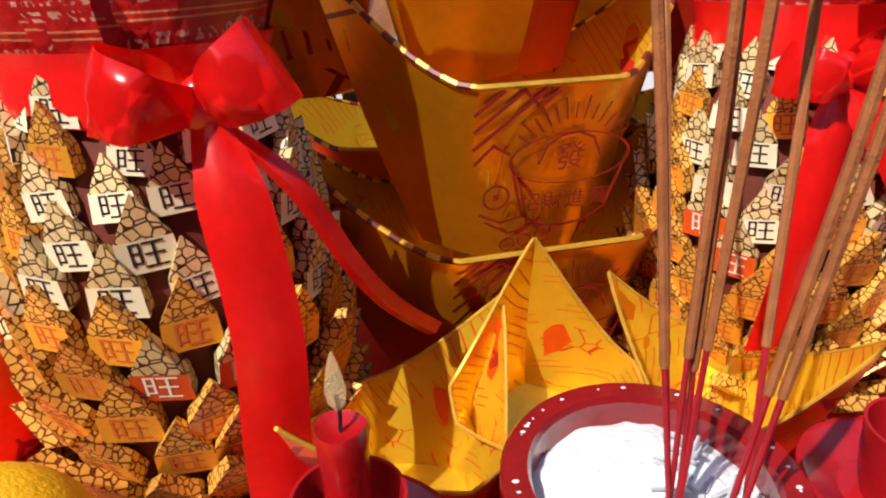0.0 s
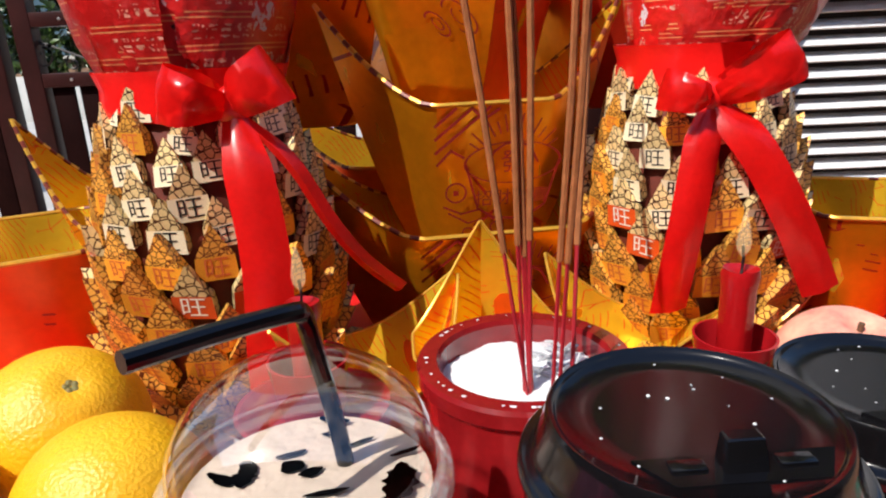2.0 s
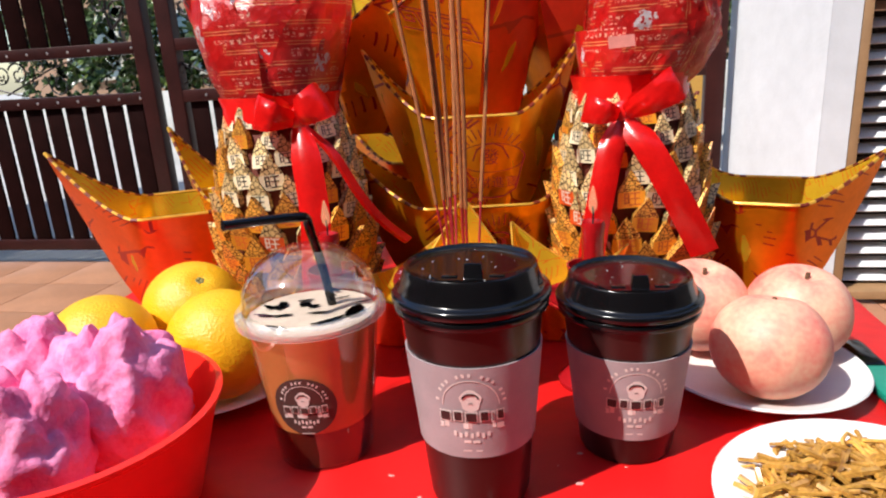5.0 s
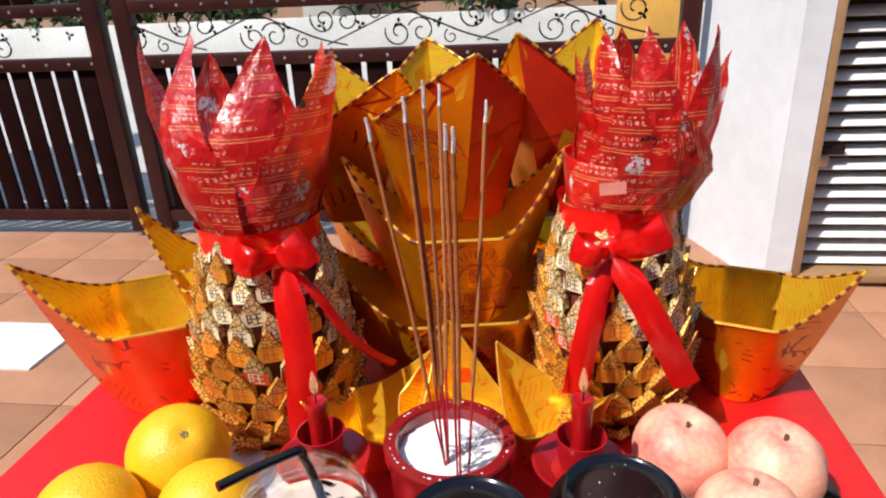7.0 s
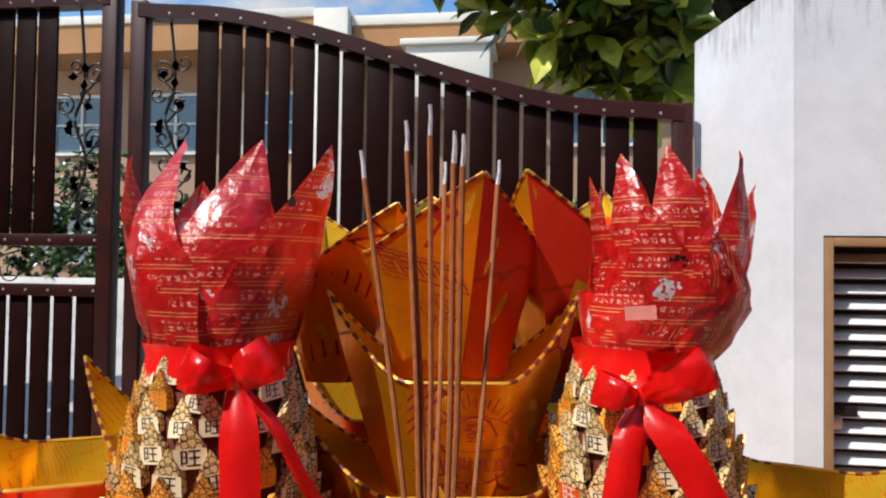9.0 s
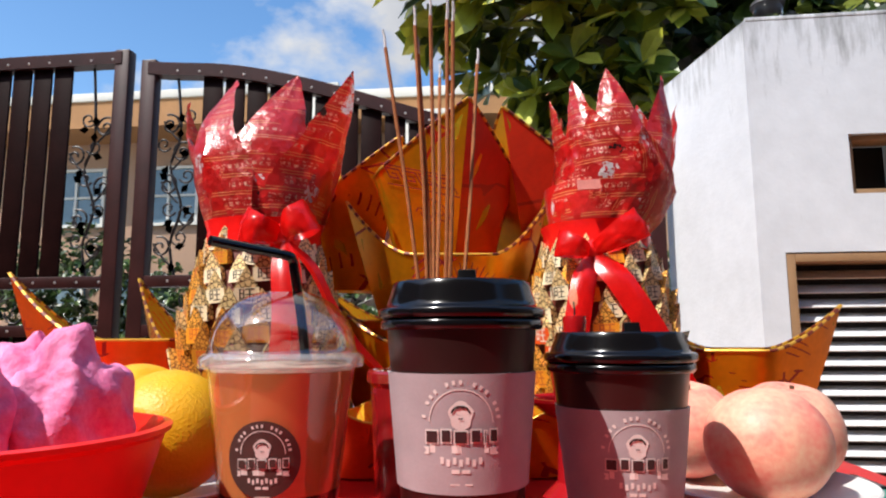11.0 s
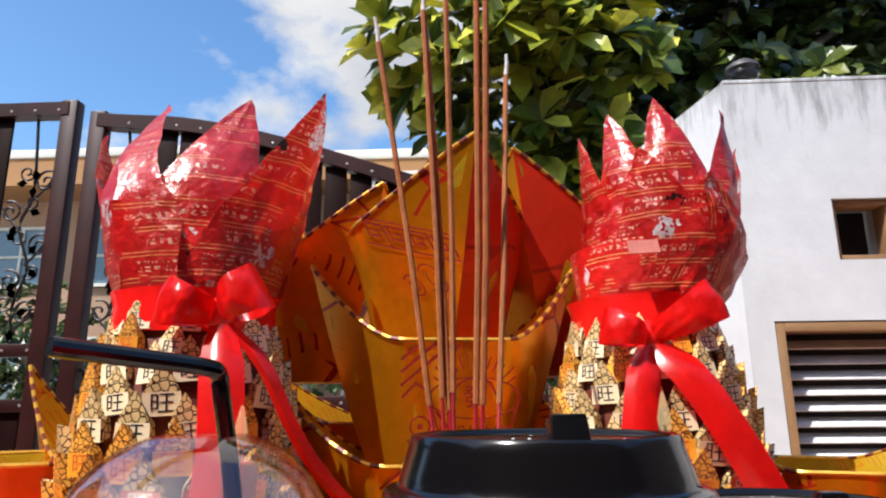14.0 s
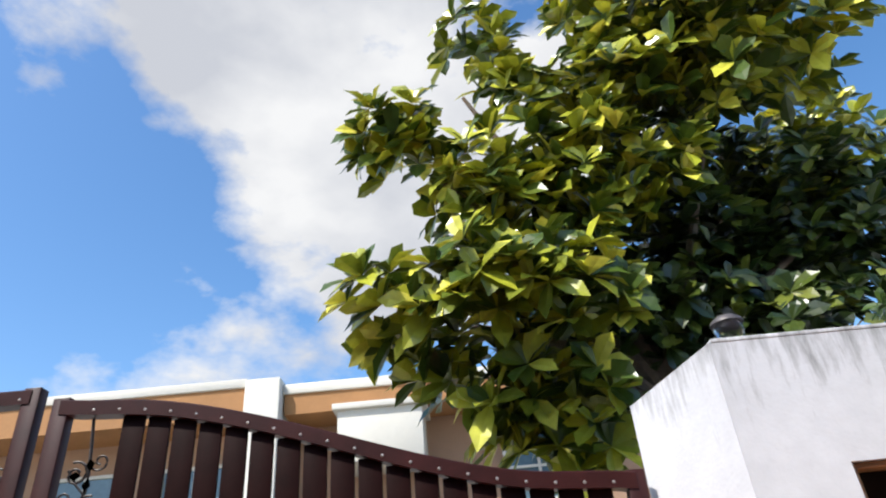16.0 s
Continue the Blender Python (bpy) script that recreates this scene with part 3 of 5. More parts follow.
def leaf_bm(base, belly, tip, width, az, rng):
    """A pointed, creased sheet from the neck over the crown's belly to its tip."""
    bm = bmesh.new()
    lay = bm.loops.layers.uv.verify()
    out = Vector((math.cos(az), math.sin(az), 0))
    side = Vector((-out.y, out.x, 0))
    path = spline([base, belly, tip], 7)
    N = len(path) - 1
    seed = Vector((rng.uniform(0, 50), rng.uniform(0, 50), 0))
    off = (rng.uniform(0, 3), rng.uniform(0, 3))
    turned = rng.random() < 0.5
    K = 6
    vr, uvs, run = [], {}, 0.0
    for i, c in enumerate(path):
        t = i / N
        run += (c - path[i - 1]).length if i else 0
        prof = 0.58 + 0.42 * math.sin(min(1, t / 0.40) * math.pi / 2) if t < 0.40 else (1 - (t - 0.40) / 0.60) ** 1.02
        w = max(width / 2 * prof, 0.0007)
        row = []
        for j in range(-K, K + 1):
            k = j / K
            wrap = (k * w) ** 2 / 0.15
            crease = 0.16 * w * (1 - abs(k)) * max(0.0, t - 0.25)
            crumple = 0.0052 * noise.noise(Vector((k * w * 46, run * 38, 0)) + seed) + 0.0030 * noise.noise(Vector((k * w * 130, run * 110, 3)) + seed)
            v = bm.verts.new(c + side * (k * w + 0.0016 * noise.noise(Vector((run * 90, k, 7)) + seed)) + out * (crease + crumple * (0.25 + 0.75 * min(1, 3 * t)) - wrap))
            uvs[v] = ((run, k * w) if turned else (k * w, run))
            row.append(v)
        vr.append(row)
    for p, q in zip(vr, vr[1:]):
        for i in range(2 * K):
            f = bm.faces.new((p[i], p[i + 1], q[i + 1], q[i]))
            for lp in f.loops:
                lp[lay].uv = (uvs[lp.vert][0] + off[0], uvs[lp.vert][1] + off[1])
    bmesh.ops.solidify(bm, geom=bm.faces[:], thickness=0.0006)
    return bm


def pineapple(cx, cy, ccx, ccy, tips, belly_r, bow, tails, label):
    """Body about (cx, cy); the crown about (ccx, ccy) with the given leaf tips (x, y, z, width, bearing)."""
    rng = random.Random(int(cx * 1e4) + 77)
    t = thing("paper_pineapple", label, "paper pineapple", pose(cx, cy, 0.752), "paper pineapples")
    prof = [(0, 0), (0.060, 0), (0.074, 0.03), (0.083, 0.08), (0.081, 0.14), (0.070, 0.20), (0.055, 0.25), (0.048, 0.27), (0, 0.275)]
    part("core", lathe(prof, 28), CORE, t)

    def rad(z):
        for (r0, z0), (r1, z1) in zip(prof[1:], prof[2:]):
            if z0 <= z <= z1:
                return r0 + (r1 - r0) * (z - z0) / (z1 - z0)
        return 0.05

    rows = [(0.003, 17, 0.034, 66), (0.016, 16, 0.034, 48), (0.037, 16, 0.033, 33), (0.060, 15, 0.032, 25), (0.084, 15, 0.031, 20), (0.108, 15, 0.030, 16), (0.132, 15, 0.028, 12), (0.155, 14, 0.027, 8), (0.177, 14, 0.026, 4), (0.198, 14, 0.024, 0), (0.218, 13, 0.023, -3), (0.235, 12, 0.021, -6)]
    for i, (z, count, w, lean) in enumerate(rows):
        for k in range(count):
            a = 2 * math.pi * (k + 0.5 * (i % 2)) / count + rng.uniform(-0.06, 0.06)
            kind = ("white" if rng.random() < 0.72 else "gold") if i >= 8 else ("white" if (i in (6, 7) and rng.random() < 0.5) else ("red" if (i in (4, 5, 6) and rng.random() < 0.35) else "gold"))
            s = w * rng.uniform(0.92, 1.1)
            m = pose(0, 0, 0, 0, 0, math.degrees(a) + 90) @ Matrix.Translation((0, -(rad(z) - 0.002), z + rng.uniform(-0.003, 0.003))) @ pose(0, 0, 0, lean + rng.uniform(-6, 6), rng.uniform(-7, 7), rng.uniform(-9, 9)) @ Matrix.Scale(s, 4)
            part("scale", SCALES[kind], None, t, m=m)
    dz = 0.752
    for i, (x, y, z, w, deg) in enumerate(tips):
        a = radians(deg)
        d = Vector((math.cos(a), math.sin(a), 0))
        low = (1.21 - z) * 0.06
        base = Vector((0, 0, 1.000 - dz)) + d * (0.0565 + 0.0012 * (i % 3))
        belly = Vector((ccx - cx + d.x * (belly_r[0] + low), ccy - cy + d.y * (belly_r[1] + low), 1.104 - dz + (z - 1.2) * 0.5)) + d * 0.003 * (i % 3)
        part("crown_leaf", leaf_bm(base, belly, (x - cx, y - cy, z - dz), w, a, rng), LEAF_RED, t)
    wrap = lathe([(0.054, 0.252), (0.060, 0.27), (0.067, 0.29), (0.074, 0.318), (0.072, 0.318), (0.058, 0.27), (0.050, 0.255)], 40, wob=lambda a, z: 1 + 0.03 * math.sin(a * 5) * (z - 0.25) / 0.1)
    for v in wrap.verts:
        k = (v.co.z - 0.25) / 0.12
        v.co.x += (ccx - cx) * k * 0.8
        v.co.y += (ccy - cy) * k * 0.8
    uv_set(wrap, lambda co: (math.atan2(co.y, co.x) * 0.075, co.z))
    part("crown_wrap", wrap, LEAF_RED, t, "red printed paper wrap of the crown")
    # neck band and the bow
    band = bmesh.new()
    prev = None
    first = None
    for k in range(33):
        a = 2 * math.pi * k / 32
        r = 0.062 + 0.0015 * math.sin(a * 7)
        ring = [band.verts.new((r * q * math.cos(a), r * q * math.sin(a), zz)) for q, zz in ((1.02, 0.236), (1.06, 0.247), (1.04, 0.258), (1.10, 0.270))]
        if prev:
            for p in range(3):
                band.faces.new((prev[p], prev[p + 1], ring[p + 1], ring[p]))
        prev = ring
    part("neck_ribbon", band, RED_SATIN, t, "glossy red ribbon tied round the neck", smooth=True)
    kx, ky, kz = bow["knot"]
    K = Vector((kx - cx, ky - cy, kz - dz))
    kn = bmesh.new()
    bmesh.ops.create_icosphere(kn, subdivisions=2, radius=0.013)
    for v in kn.verts:
        v.co = K + Vector((v.co.x * 0.95, v.co.y * 0.7, v.co.z * 1.15)) * (1 + 0.10 * math.sin(v.co.z * 500 + v.co.x * 300))
    part("knot", kn, RED_SATIN, t, smooth=True)
    for dx, dzz, wd in bow["loops"]:
        tip = K + Vector((dx, -0.012, dzz))
        along = Vector((dx, 0, dzz)).normalized()
        side = Vector((-along.z, 0, along.x))
        path = spline([K, K.lerp(tip, 0.45) + Vector((0, -0.020, 0)), tip + Vector((0, -0.008, 0)), tip + along * 0.004 + Vector((0, 0.006, 0)), K.lerp(tip, 0.5) + Vector((0, 0.010, 0)), K], 5)
        n = len(path)
        ws = [wd * (0.28 + 0.72 * math.sin(math.pi * i / (n - 1)) ** 0.8) for i in range(n)]
        bm = bmesh.new()
        vr = []
        for i, p in enumerate(path):
            row = []
            for k in (-0.5, -0.25, 0, 0.25, 0.5):
                row.append(bm.verts.new(p + side * ws[i] * k + Vector((0, (0.25 - k * k) * 0.018 * (-1 if i < n / 2 else 1) + 0.002 * math.sin(k * 9 + i), 0))))
            vr.append(row)
        for p, q in zip(vr, vr[1:]):
            for i in range(4):
                bm.faces.new((p[i], p[i + 1], q[i + 1], q[i]))
        bmesh.ops.solidify(bm, geom=bm.faces[:], thickness=0.0006)
        part("bow_loop", bm, RED_SATIN, t, smooth=True)
    for pts, w, side in tails:
        path = spline([(x - cx, y - cy, z - dz) for x, y, z in pts], 6)
        n = len(path)
        bm = bmesh.new()
        vr = []
        sd = Vector(side).normalized()
        for i, p in enumerate(path):
            f = min(1.0, 0.45 + 2.6 * i / n)
            vr.append([bm.verts.new(p + sd * w * f * k + Vector((0, -0.0025 * math.cos(k * 6.28) * f, 0))) for k in (-0.5, -0.25, 0, 0.25, 0.5)])
        for p, q in zip(vr, vr[1:]):
            for i in range(4):
                bm.faces.new((p[i], p[i + 1], q[i + 1], q[i]))
        bmesh.ops.solidify(bm, geom=bm.faces[:], thickness=0.0006)
        part("ribbon_tail", bm, RED_SATIN, t, smooth=True)
    return t
# ---- the altar table ----
def altar_table():
    t = thing("altar_table", "table covered with a bright red cloth", "table", pose(0, 0, 0))
    bm = boxed(-0.335, -0.292, 0.715, 0.605, 0.682, 0.742, bevel=0.003)
    part("tabletop", bm, mat("table_board", (0.30, 0.16, 0.08), 0.6, scale=10), t)
    part("tablecloth", boxed(-0.345, -0.30, 0.742, 0.615, 0.690, 0.750, bevel=0.003), CLOTH, t, "bright red cloth with pale scuffs")
    rng = random.Random(5)
    for x0, y0, x1, y1 in ((-0.345, -0.30, 0.615, -0.30), (0.615, -0.30, 0.615, 0.69), (0.615, 0.69, -0.345, 0.69), (-0.345, 0.69, -0.345, -0.30)):
        bm = bmesh.new()
        a, b = Vector((x0, y0, 0)), Vector((x1, y1, 0))
        nrm = Vector(((b - a).y, -(b - a).x, 0)).normalized()
        prev = None
        for i in range(41):
            p = a.lerp(b, i / 40)
            wv = 0.008 * math.sin(i * 1.1) + rng.uniform(0, 0.003)
            col = [bm.verts.new((*(p + nrm * (0.001 + k * (0.006 + wv))).xy, z)) for z, k in ((0.747, 0), (0.70, 0.4), (0.62, 0.8), (0.52, 1.0))]
            if prev:
                for k in range(3):
                    bm.faces.new((prev[k], prev[k + 1], col[k + 1], col[k]))
            prev = col
        part("cloth_fall", bm, CLOTH, t)
    bm = bmesh.new()
    for i in range(46):
        cx, cy = (0.20, -0.04) if i < 26 else (0.30, 0.0)
        x, y = cx + rng.gauss(0, 0.05) + 0.03, cy + rng.gauss(0, 0.05)
        n = 6
        r = rng.uniform(0.0008, 0.0032)
        vs = [bm.verts.new((x + r * rng.uniform(0.5, 1.6) * math.cos(6.28 * k / n), y + r * rng.uniform(0.4, 1.1) * math.sin(6.28 * k / n), 0.7504)) for k in range(n)]
        bm.faces.new(vs)
    tagged(part("scuff", bm, mat("pale_scuff", (0.72, 0.34, 0.30), 0.8, scale=40), t), kind="stuff")
    leg = mesh_of("leg", boxed(-0.02, -0.02, 0, 0.02, 0.02, 0.716, bevel=0.003), mat("table_leg", (0.10, 0.10, 0.10), 0.4, 0.6, scale=20))
    for x, y in ((-0.29, -0.25), (0.56, -0.25), (0.56, 0.635), (-0.29, 0.635)):
        part("leg", leg, None, t, m=pose(x, y, 0))


altar_table()

# ---- stacked ingots ----
STACK = "gold joss paper ingot stacked in the centre, printed with lucky characters"
ingot(pose(0.165, 0.455, 0.752, 0, 0, 10), 0.36, 0.165, 0.130, 0.225, flat=0.36, base=0.5, dressed=True, out=GOLD_PLAIN, label=STACK)
ingot(pose(0.165, 0.462, 0.860, 0, 0, 9), 0.265, 0.165, 0.125, 0.205, flat=0.36, base=0.5, dressed=True, out=GOLD_PLAIN, label=STACK)
ingot(pose(0.157, 0.505, 0.972, 0, 0, 111), 0.235, 0.195, 0.135, 0.21, flat=0.22, base=0.30, rise=1.0, fret=1, out=GOLD_SHADED, alt=GOLD_PLAIN, label="gold joss paper ingot set end-on atop the stack, its shaded half coloured red")
ingot(pose(0.29, 0.575, 0.960, 0, 0, 64), 0.235, 0.185, 0.135, 0.235, flat=0.22, base=0.30, rise=1.0, out=GOLD_SHADED, alt=GOLD_PLAIN, label="gold joss paper ingot behind the stack, its shaded half coloured red")
ingot(pose(0.03, 0.56, 0.955, 0, 0, 128), 0.23, 0.18, 0.12, 0.205, flat=0.22, base=0.30, rise=1.0, out=GOLD_OUT, label="gold joss paper ingot behind the stack, honeycomb print")
ingot(pose(0.10, 0.60, 0.752, 0, 0, -8), 0.34, 0.17, 0.16, 0.23, label="gold joss paper ingot underneath the rear of the stack")
ingot(pose(0.33, 0.60, 0.752, 0, 0, 24), 0.30, 0.15, 0.16, 0.23, label="gold joss paper ingot underneath the rear of the stack")
SIDE = "orange-gold joss paper ingot standing at the side of the table"
ingot(pose(-0.225, 0.405, 0.752, 0, 0, 28), 0.285, 0.175, 0.135, 0.215, out=GOLD_RED, alt=GOLD_OUT, label=SIDE)
ingot(pose(-0.180, 0.532, 0.752, 0, 0, 6), 0.235, 0.150, 0.125, 0.224, out=GOLD_OUT, label="gold joss paper ingot standing behind the one at the table side")
ingot(pose(0.525, 0.487, 0.752, 0, 0, -18), 0.232, 0.17, 0.12, 0.172, out=GOLD_OUT, alt=GOLD_OUT, label=SIDE)
small_ingot(pose(0.085, 0.302, 0.752, 0, 0, 43), 0.165, 0.115, 0.055, 0.108)
ingot(pose(0.166, 0.345, 0.768, 0, -28, 96), 0.145, 0.118, 0.050, 0.108, flat=0.16, base=0.42, out=GOLD_RED, inside=GOLD_IN, plain_rim=True, label="small folded gold paper ingot tipped end-on, line-printed inside")
ingot(pose(0.278, 0.325, 0.752, 0, 0, -38), 0.155, 0.115, 0.055, 0.112, flat=0.16, base=0.42, out=GOLD_OUT, inside=GOLD_IN, plain_rim=True, label="small folded gold paper ingot, line-printed inside, orange-gold outside")

# ---- pineapples ----
pineapple(-0.045, 0.366, -0.055, 0.388, [
    (-0.056, 0.455, 1.192, 0.10, 90), (-0.125, 0.475, 1.185, 0.10, 135), (0.015, 0.470, 1.195, 0.10, 45), (-0.184, 0.425, 1.205, 0.105, 192),
    (-0.094, 0.380, 1.214, 0.115, -122), (0.068, 0.338, 1.199, 0.115, -22), (-0.011, 0.370, 1.210, 0.105, -66)], (0.088, 0.080),
    {"knot": (0.004, 0.296, 0.998), "loops": [(-0.036, 0.010, 0.038), (0.031, 0.018, 0.038)]},
    [([(0.006, 0.292, 0.994), (0.016, 0.272, 0.955), (0.024, 0.258, 0.900), (0.022, 0.250, 0.840), (0.022, 0.246, 0.80)], 0.032, (1, 0.15, 0)),
     ([(0.008, 0.293, 0.992), (0.040, 0.286, 0.962), (0.062, 0.296, 0.915), (0.080, 0.312, 0.882), (0.102, 0.333, 0.853)], 0.011, (0.8, 0.2, 0.55))],
    "gold pineapple of folded paper packets, shiny red crown, red ribbon bow")
pineapple(0.352, 0.436, 0.378, 0.440, [
    (0.352, 0.490, 1.196, 0.09, 110), (0.420, 0.500, 1.200, 0.09, 50), (0.315, 0.480, 1.180, 0.09, 155), (0.452, 0.435, 1.175, 0.09, 8),
    (0.327, 0.405, 1.200, 0.085, -132), (0.363, 0.378, 1.205, 0.085, -95), (0.432, 0.405, 1.203, 0.09, -42),
    (0.298, 0.412, 1.180, 0.085, -168), (0.342, 0.362, 1.150, 0.095, -108), (0.400, 0.360, 1.125, 0.095, -62)], (0.066, 0.072),
    {"knot": (0.337, 0.364, 0.983), "loops": [(-0.034, 0.008, 0.030), (0.050, 0.028, 0.036)]},
    [([(0.335, 0.358, 0.978), (0.325, 0.340, 0.945), (0.314, 0.328, 0.89), (0.305, 0.328, 0.828)], 0.029, (1, 0.1, 0.1)),
     ([(0.341, 0.358, 0.978), (0.364, 0.338, 0.948), (0.394, 0.332, 0.895), (0.424, 0.338, 0.836)], 0.030, (1, 0.1, 0.35))],
    "gold pineapple of folded paper packets, red crown with pale sticker")
bm = boxed(-0.013, -0.0006, -0.006, 0.013, 0.0006, 0.006)
tagged(part("price_sticker", bm, mat("faded_sticker", (0.62, 0.20, 0.16), 0.5, scale=80), m=pose(0.335, 0.3465, 1.056, -14, -3, 6)), "small faded rectangular sticker stuck on the red crown", "sticker")


# ---- incense pot ----
def incense_pot():
    t = thing("incense_pot", "dark red glazed incense pot filled with white ash", "incense pot", pose(0.183, 0.202, 0.751) @ Matrix.Diagonal((1, 1, 1.085, 1)))
    part("pot", lathe([(0, 0), (0.050, 0), (0.054, 0.004), (0.056, 0.05), (0.058, 0.088), (0.0615, 0.092), (0.0615, 0.099), (0.060, 0.101), (0.050, 0.101), (0.0485, 0.098), (0.047, 0.06), (0, 0.06)], 56), POT_RED, t, smooth=False)
    bm = lathe([(0, 0.094), (0.012, 0.0945), (0.026, 0.092), (0.04, 0.090), (0.0482, 0.087), (0.0482, 0.05), (0, 0.05)], 48)
    rng = random.Random(3)
    for v in bm.verts:
        if v.co.z > 0.08:
            v.co.z += rng.uniform(-0.0014, 0.0014)
    part("ash", bm, ASH, t, "white incense ash", smooth=True)
    bm = bmesh.new()
    for i in range(26):
        a, r = rng.uniform(-1.2, 0.9), rng.uniform(0.008, 0.040)
        p = Vector((r * math.cos(a), r * math.sin(a), 0.0945))
        d = Vector((rng.uniform(-1, 1), rng.uniform(-0.6, 1), 0.1)).normalized() * rng.uniform(0.006, 0.014)
        tube(bm, [p, p + d * 0.5 + Vector((0, 0, 0.0006)), p + d], 0.0009, 5)
    tagged(part("fallen_ash", bm, mat("grey_ash", (0.45, 0.45, 0.46), 0.9, scale=100), t, "curled grey ash crumbs"), kind="stuff")
    bm = bmesh.new()
    for i in range(40):
        a = rng.uniform(0, 6.28)
        bmesh.ops.create_icosphere(bm, subdivisions=1, radius=rng.uniform(0.0003, 0.0011), matrix=Matrix.Translation((0.0557 * math.cos(a), 0.0557 * math.sin(a), 0.1012)) @ Matrix.Diagonal((1.5, 1, 0.3, 1)))
    tagged(part("rim_dust", bm, ASH, t, "ash dust on the rim"), kind="stuff")


incense_pot()
STICK = mat("incense_paste", (0.36, 0.12, 0.035), 0.8, var=0.2, scale=120, bump=0.3)
STEM = mat("red_bamboo_stem", (0.38, 0.012, 0.022), 0.5, var=0.2, scale=120)
TIP_ASH = mat("burnt_tip", (0.55, 0.54, 0.55), 0.9, var=0.3, scale=200)
for fx, fy, tx, ty, tz in ((0.182, 0.177, 0.138, 0.172, 1.164), (0.184, 0.178, 0.182, 0.165, 1.190), (0.181, 0.179, 0.168, 0.163, 1.180), (0.185, 0.180, 0.170, 0.168, 1.154), (0.184, 0.183, 0.178, 0.270, 1.172),
                           (0.194, 0.167, 0.201, 0.131, 1.167), (0.197, 0.165, 0.206, 0.131, 1.165), (0.204, 0.168, 0.221, 0.226, 1.166)):
    foot, tip = Vector((fx, fy, 0.851)), Vector((tx, ty, tz))
    t = thing("incense_stick", "slim burning incense stick standing in the ash pot", "incense stick", Matrix.Translation(foot), "incense sticks")
    d = tip - foot
    part("stem", tube(bmesh.new(), [d * -0.02, d * 0.26], 0.0011, 6), STEM, t, "bare red stem")
    part("paste", tube(bmesh.new(), [d * 0.255, d * 0.5 + Vector((0.0012, 0, 0)), d * 0.945], 0.0017, 7), STICK, t, "brown incense paste")
    part("ash_tip", tube(bmesh.new(), [d * 0.945, d * 0.975 + Vector((0.0005, 0, 0)), d * 1.0], 0.0016, 6, taper=0.7), TIP_ASH, t, "grey burnt tip")


# ---- candles ----
HOLDER = mat("red_plastic_holder", (0.36, 0.008, 0.012), 0.20, var=0.15, scale=30)
WAX = mat("red_wax", (0.38, 0.006, 0.008), 0.22, var=0.15, scale=40, bump=0.2)
FLAME = bpy.data.materials.new("flame")
FLAME.use_nodes = True
_b = FLAME.node_tree.nodes["Principled BSDF"]
_b.inputs["Base Color"].default_value, _b.inputs["Emission Color"].default_value, _b.inputs["Emission Strength"].default_value = (1, 0.75, 0.4, 1), (1, 0.78, 0.42, 1), 0.9
_b.inputs["Alpha"].default_value = 0.11
for x, y, top in ((0.061, 0.196, 0.902), (0.303, 0.208, 0.908)):
    t = thing("candle", "lit red candle in a small red plastic holder", "candle", pose(x, y, 0.751), "candles")
    h = top - 0.751
    part("saucer", lathe([(0, 0), (0.030, 0), (0.031, 0.004), (0.018, 0.016), (0.016, 0.066), (0.028, 0.072), (0.043, 0.083), (0.0445, 0.086), (0.042, 0.086), (0.026, 0.077), (0, 0.076)], 36), HOLDER, t, "red plastic saucer")
    part("socket", lathe([(0.017, 0.076), (0.020, 0.09), (0.0225, 0.112), (0.0230, 0.115), (0.0215, 0.115), (0.0175, 0.085), (0, 0.083)], 32), HOLDER, t, "red plastic socket")
    rng = random.Random(int(x * 1000))
    part("wax", lathe([(0, 0.084), (0.0095, 0.084), (0.0095, h - 0.014), (0.0105, h - 0.006), (0.0095, h - 0.002), (0.006, h - 0.004), (0, h - 0.005)], 24, wob=lambda a, z: 1 + 0.05 * math.sin(3 * a + z * 90) + 0.02 * math.sin(7 * a)), WAX, t, "melting red wax", smooth=True)
    part("wick", tube(bmesh.new(), [(0, 0, h - 0.006), (0.0006, 0, h + 0.004), (0, 0.0004, h + 0.011)], 0.0009, 6), INK_BLACK, t, "black wick")
    part("flame", lathe([(0, h + 0.004), (0.0034, h + 0.009), (0.0040, h + 0.014), (0.0026, h + 0.022), (0.0008, h + 0.029), (0, h + 0.030)], 14), FLAME, t, "pale yellow flame", smooth=True)


# ---- drinks ----
CUP_BROWN = mat("dark_brown_paper_cup", (0.022, 0.007, 0.006), 0.32, var=0.2, scale=40)
SLEEVE = mat("grey_card_sleeve", (0.36, 0.30, 0.31), 0.6, var=0.08, scale=60, bump=0.08)
LOGO_W = mat("pale_logo_print", (0.72, 0.62, 0.58), 0.55, var=0.06, scale=60)
LOGO_K = mat("dark_logo_print", (0.035, 0.012, 0.012), 0.55, var=0.1, scale=60)


def cyl_place(z0, z1, r0, r1, facing, lift):
    def place(u, v):
        r = r0 + (r1 - r0) * (v - z0) / (z1 - z0) + lift
        a = radians(facing) + u / r
        return (r * math.cos(a), r * math.sin(a), v)
    return place


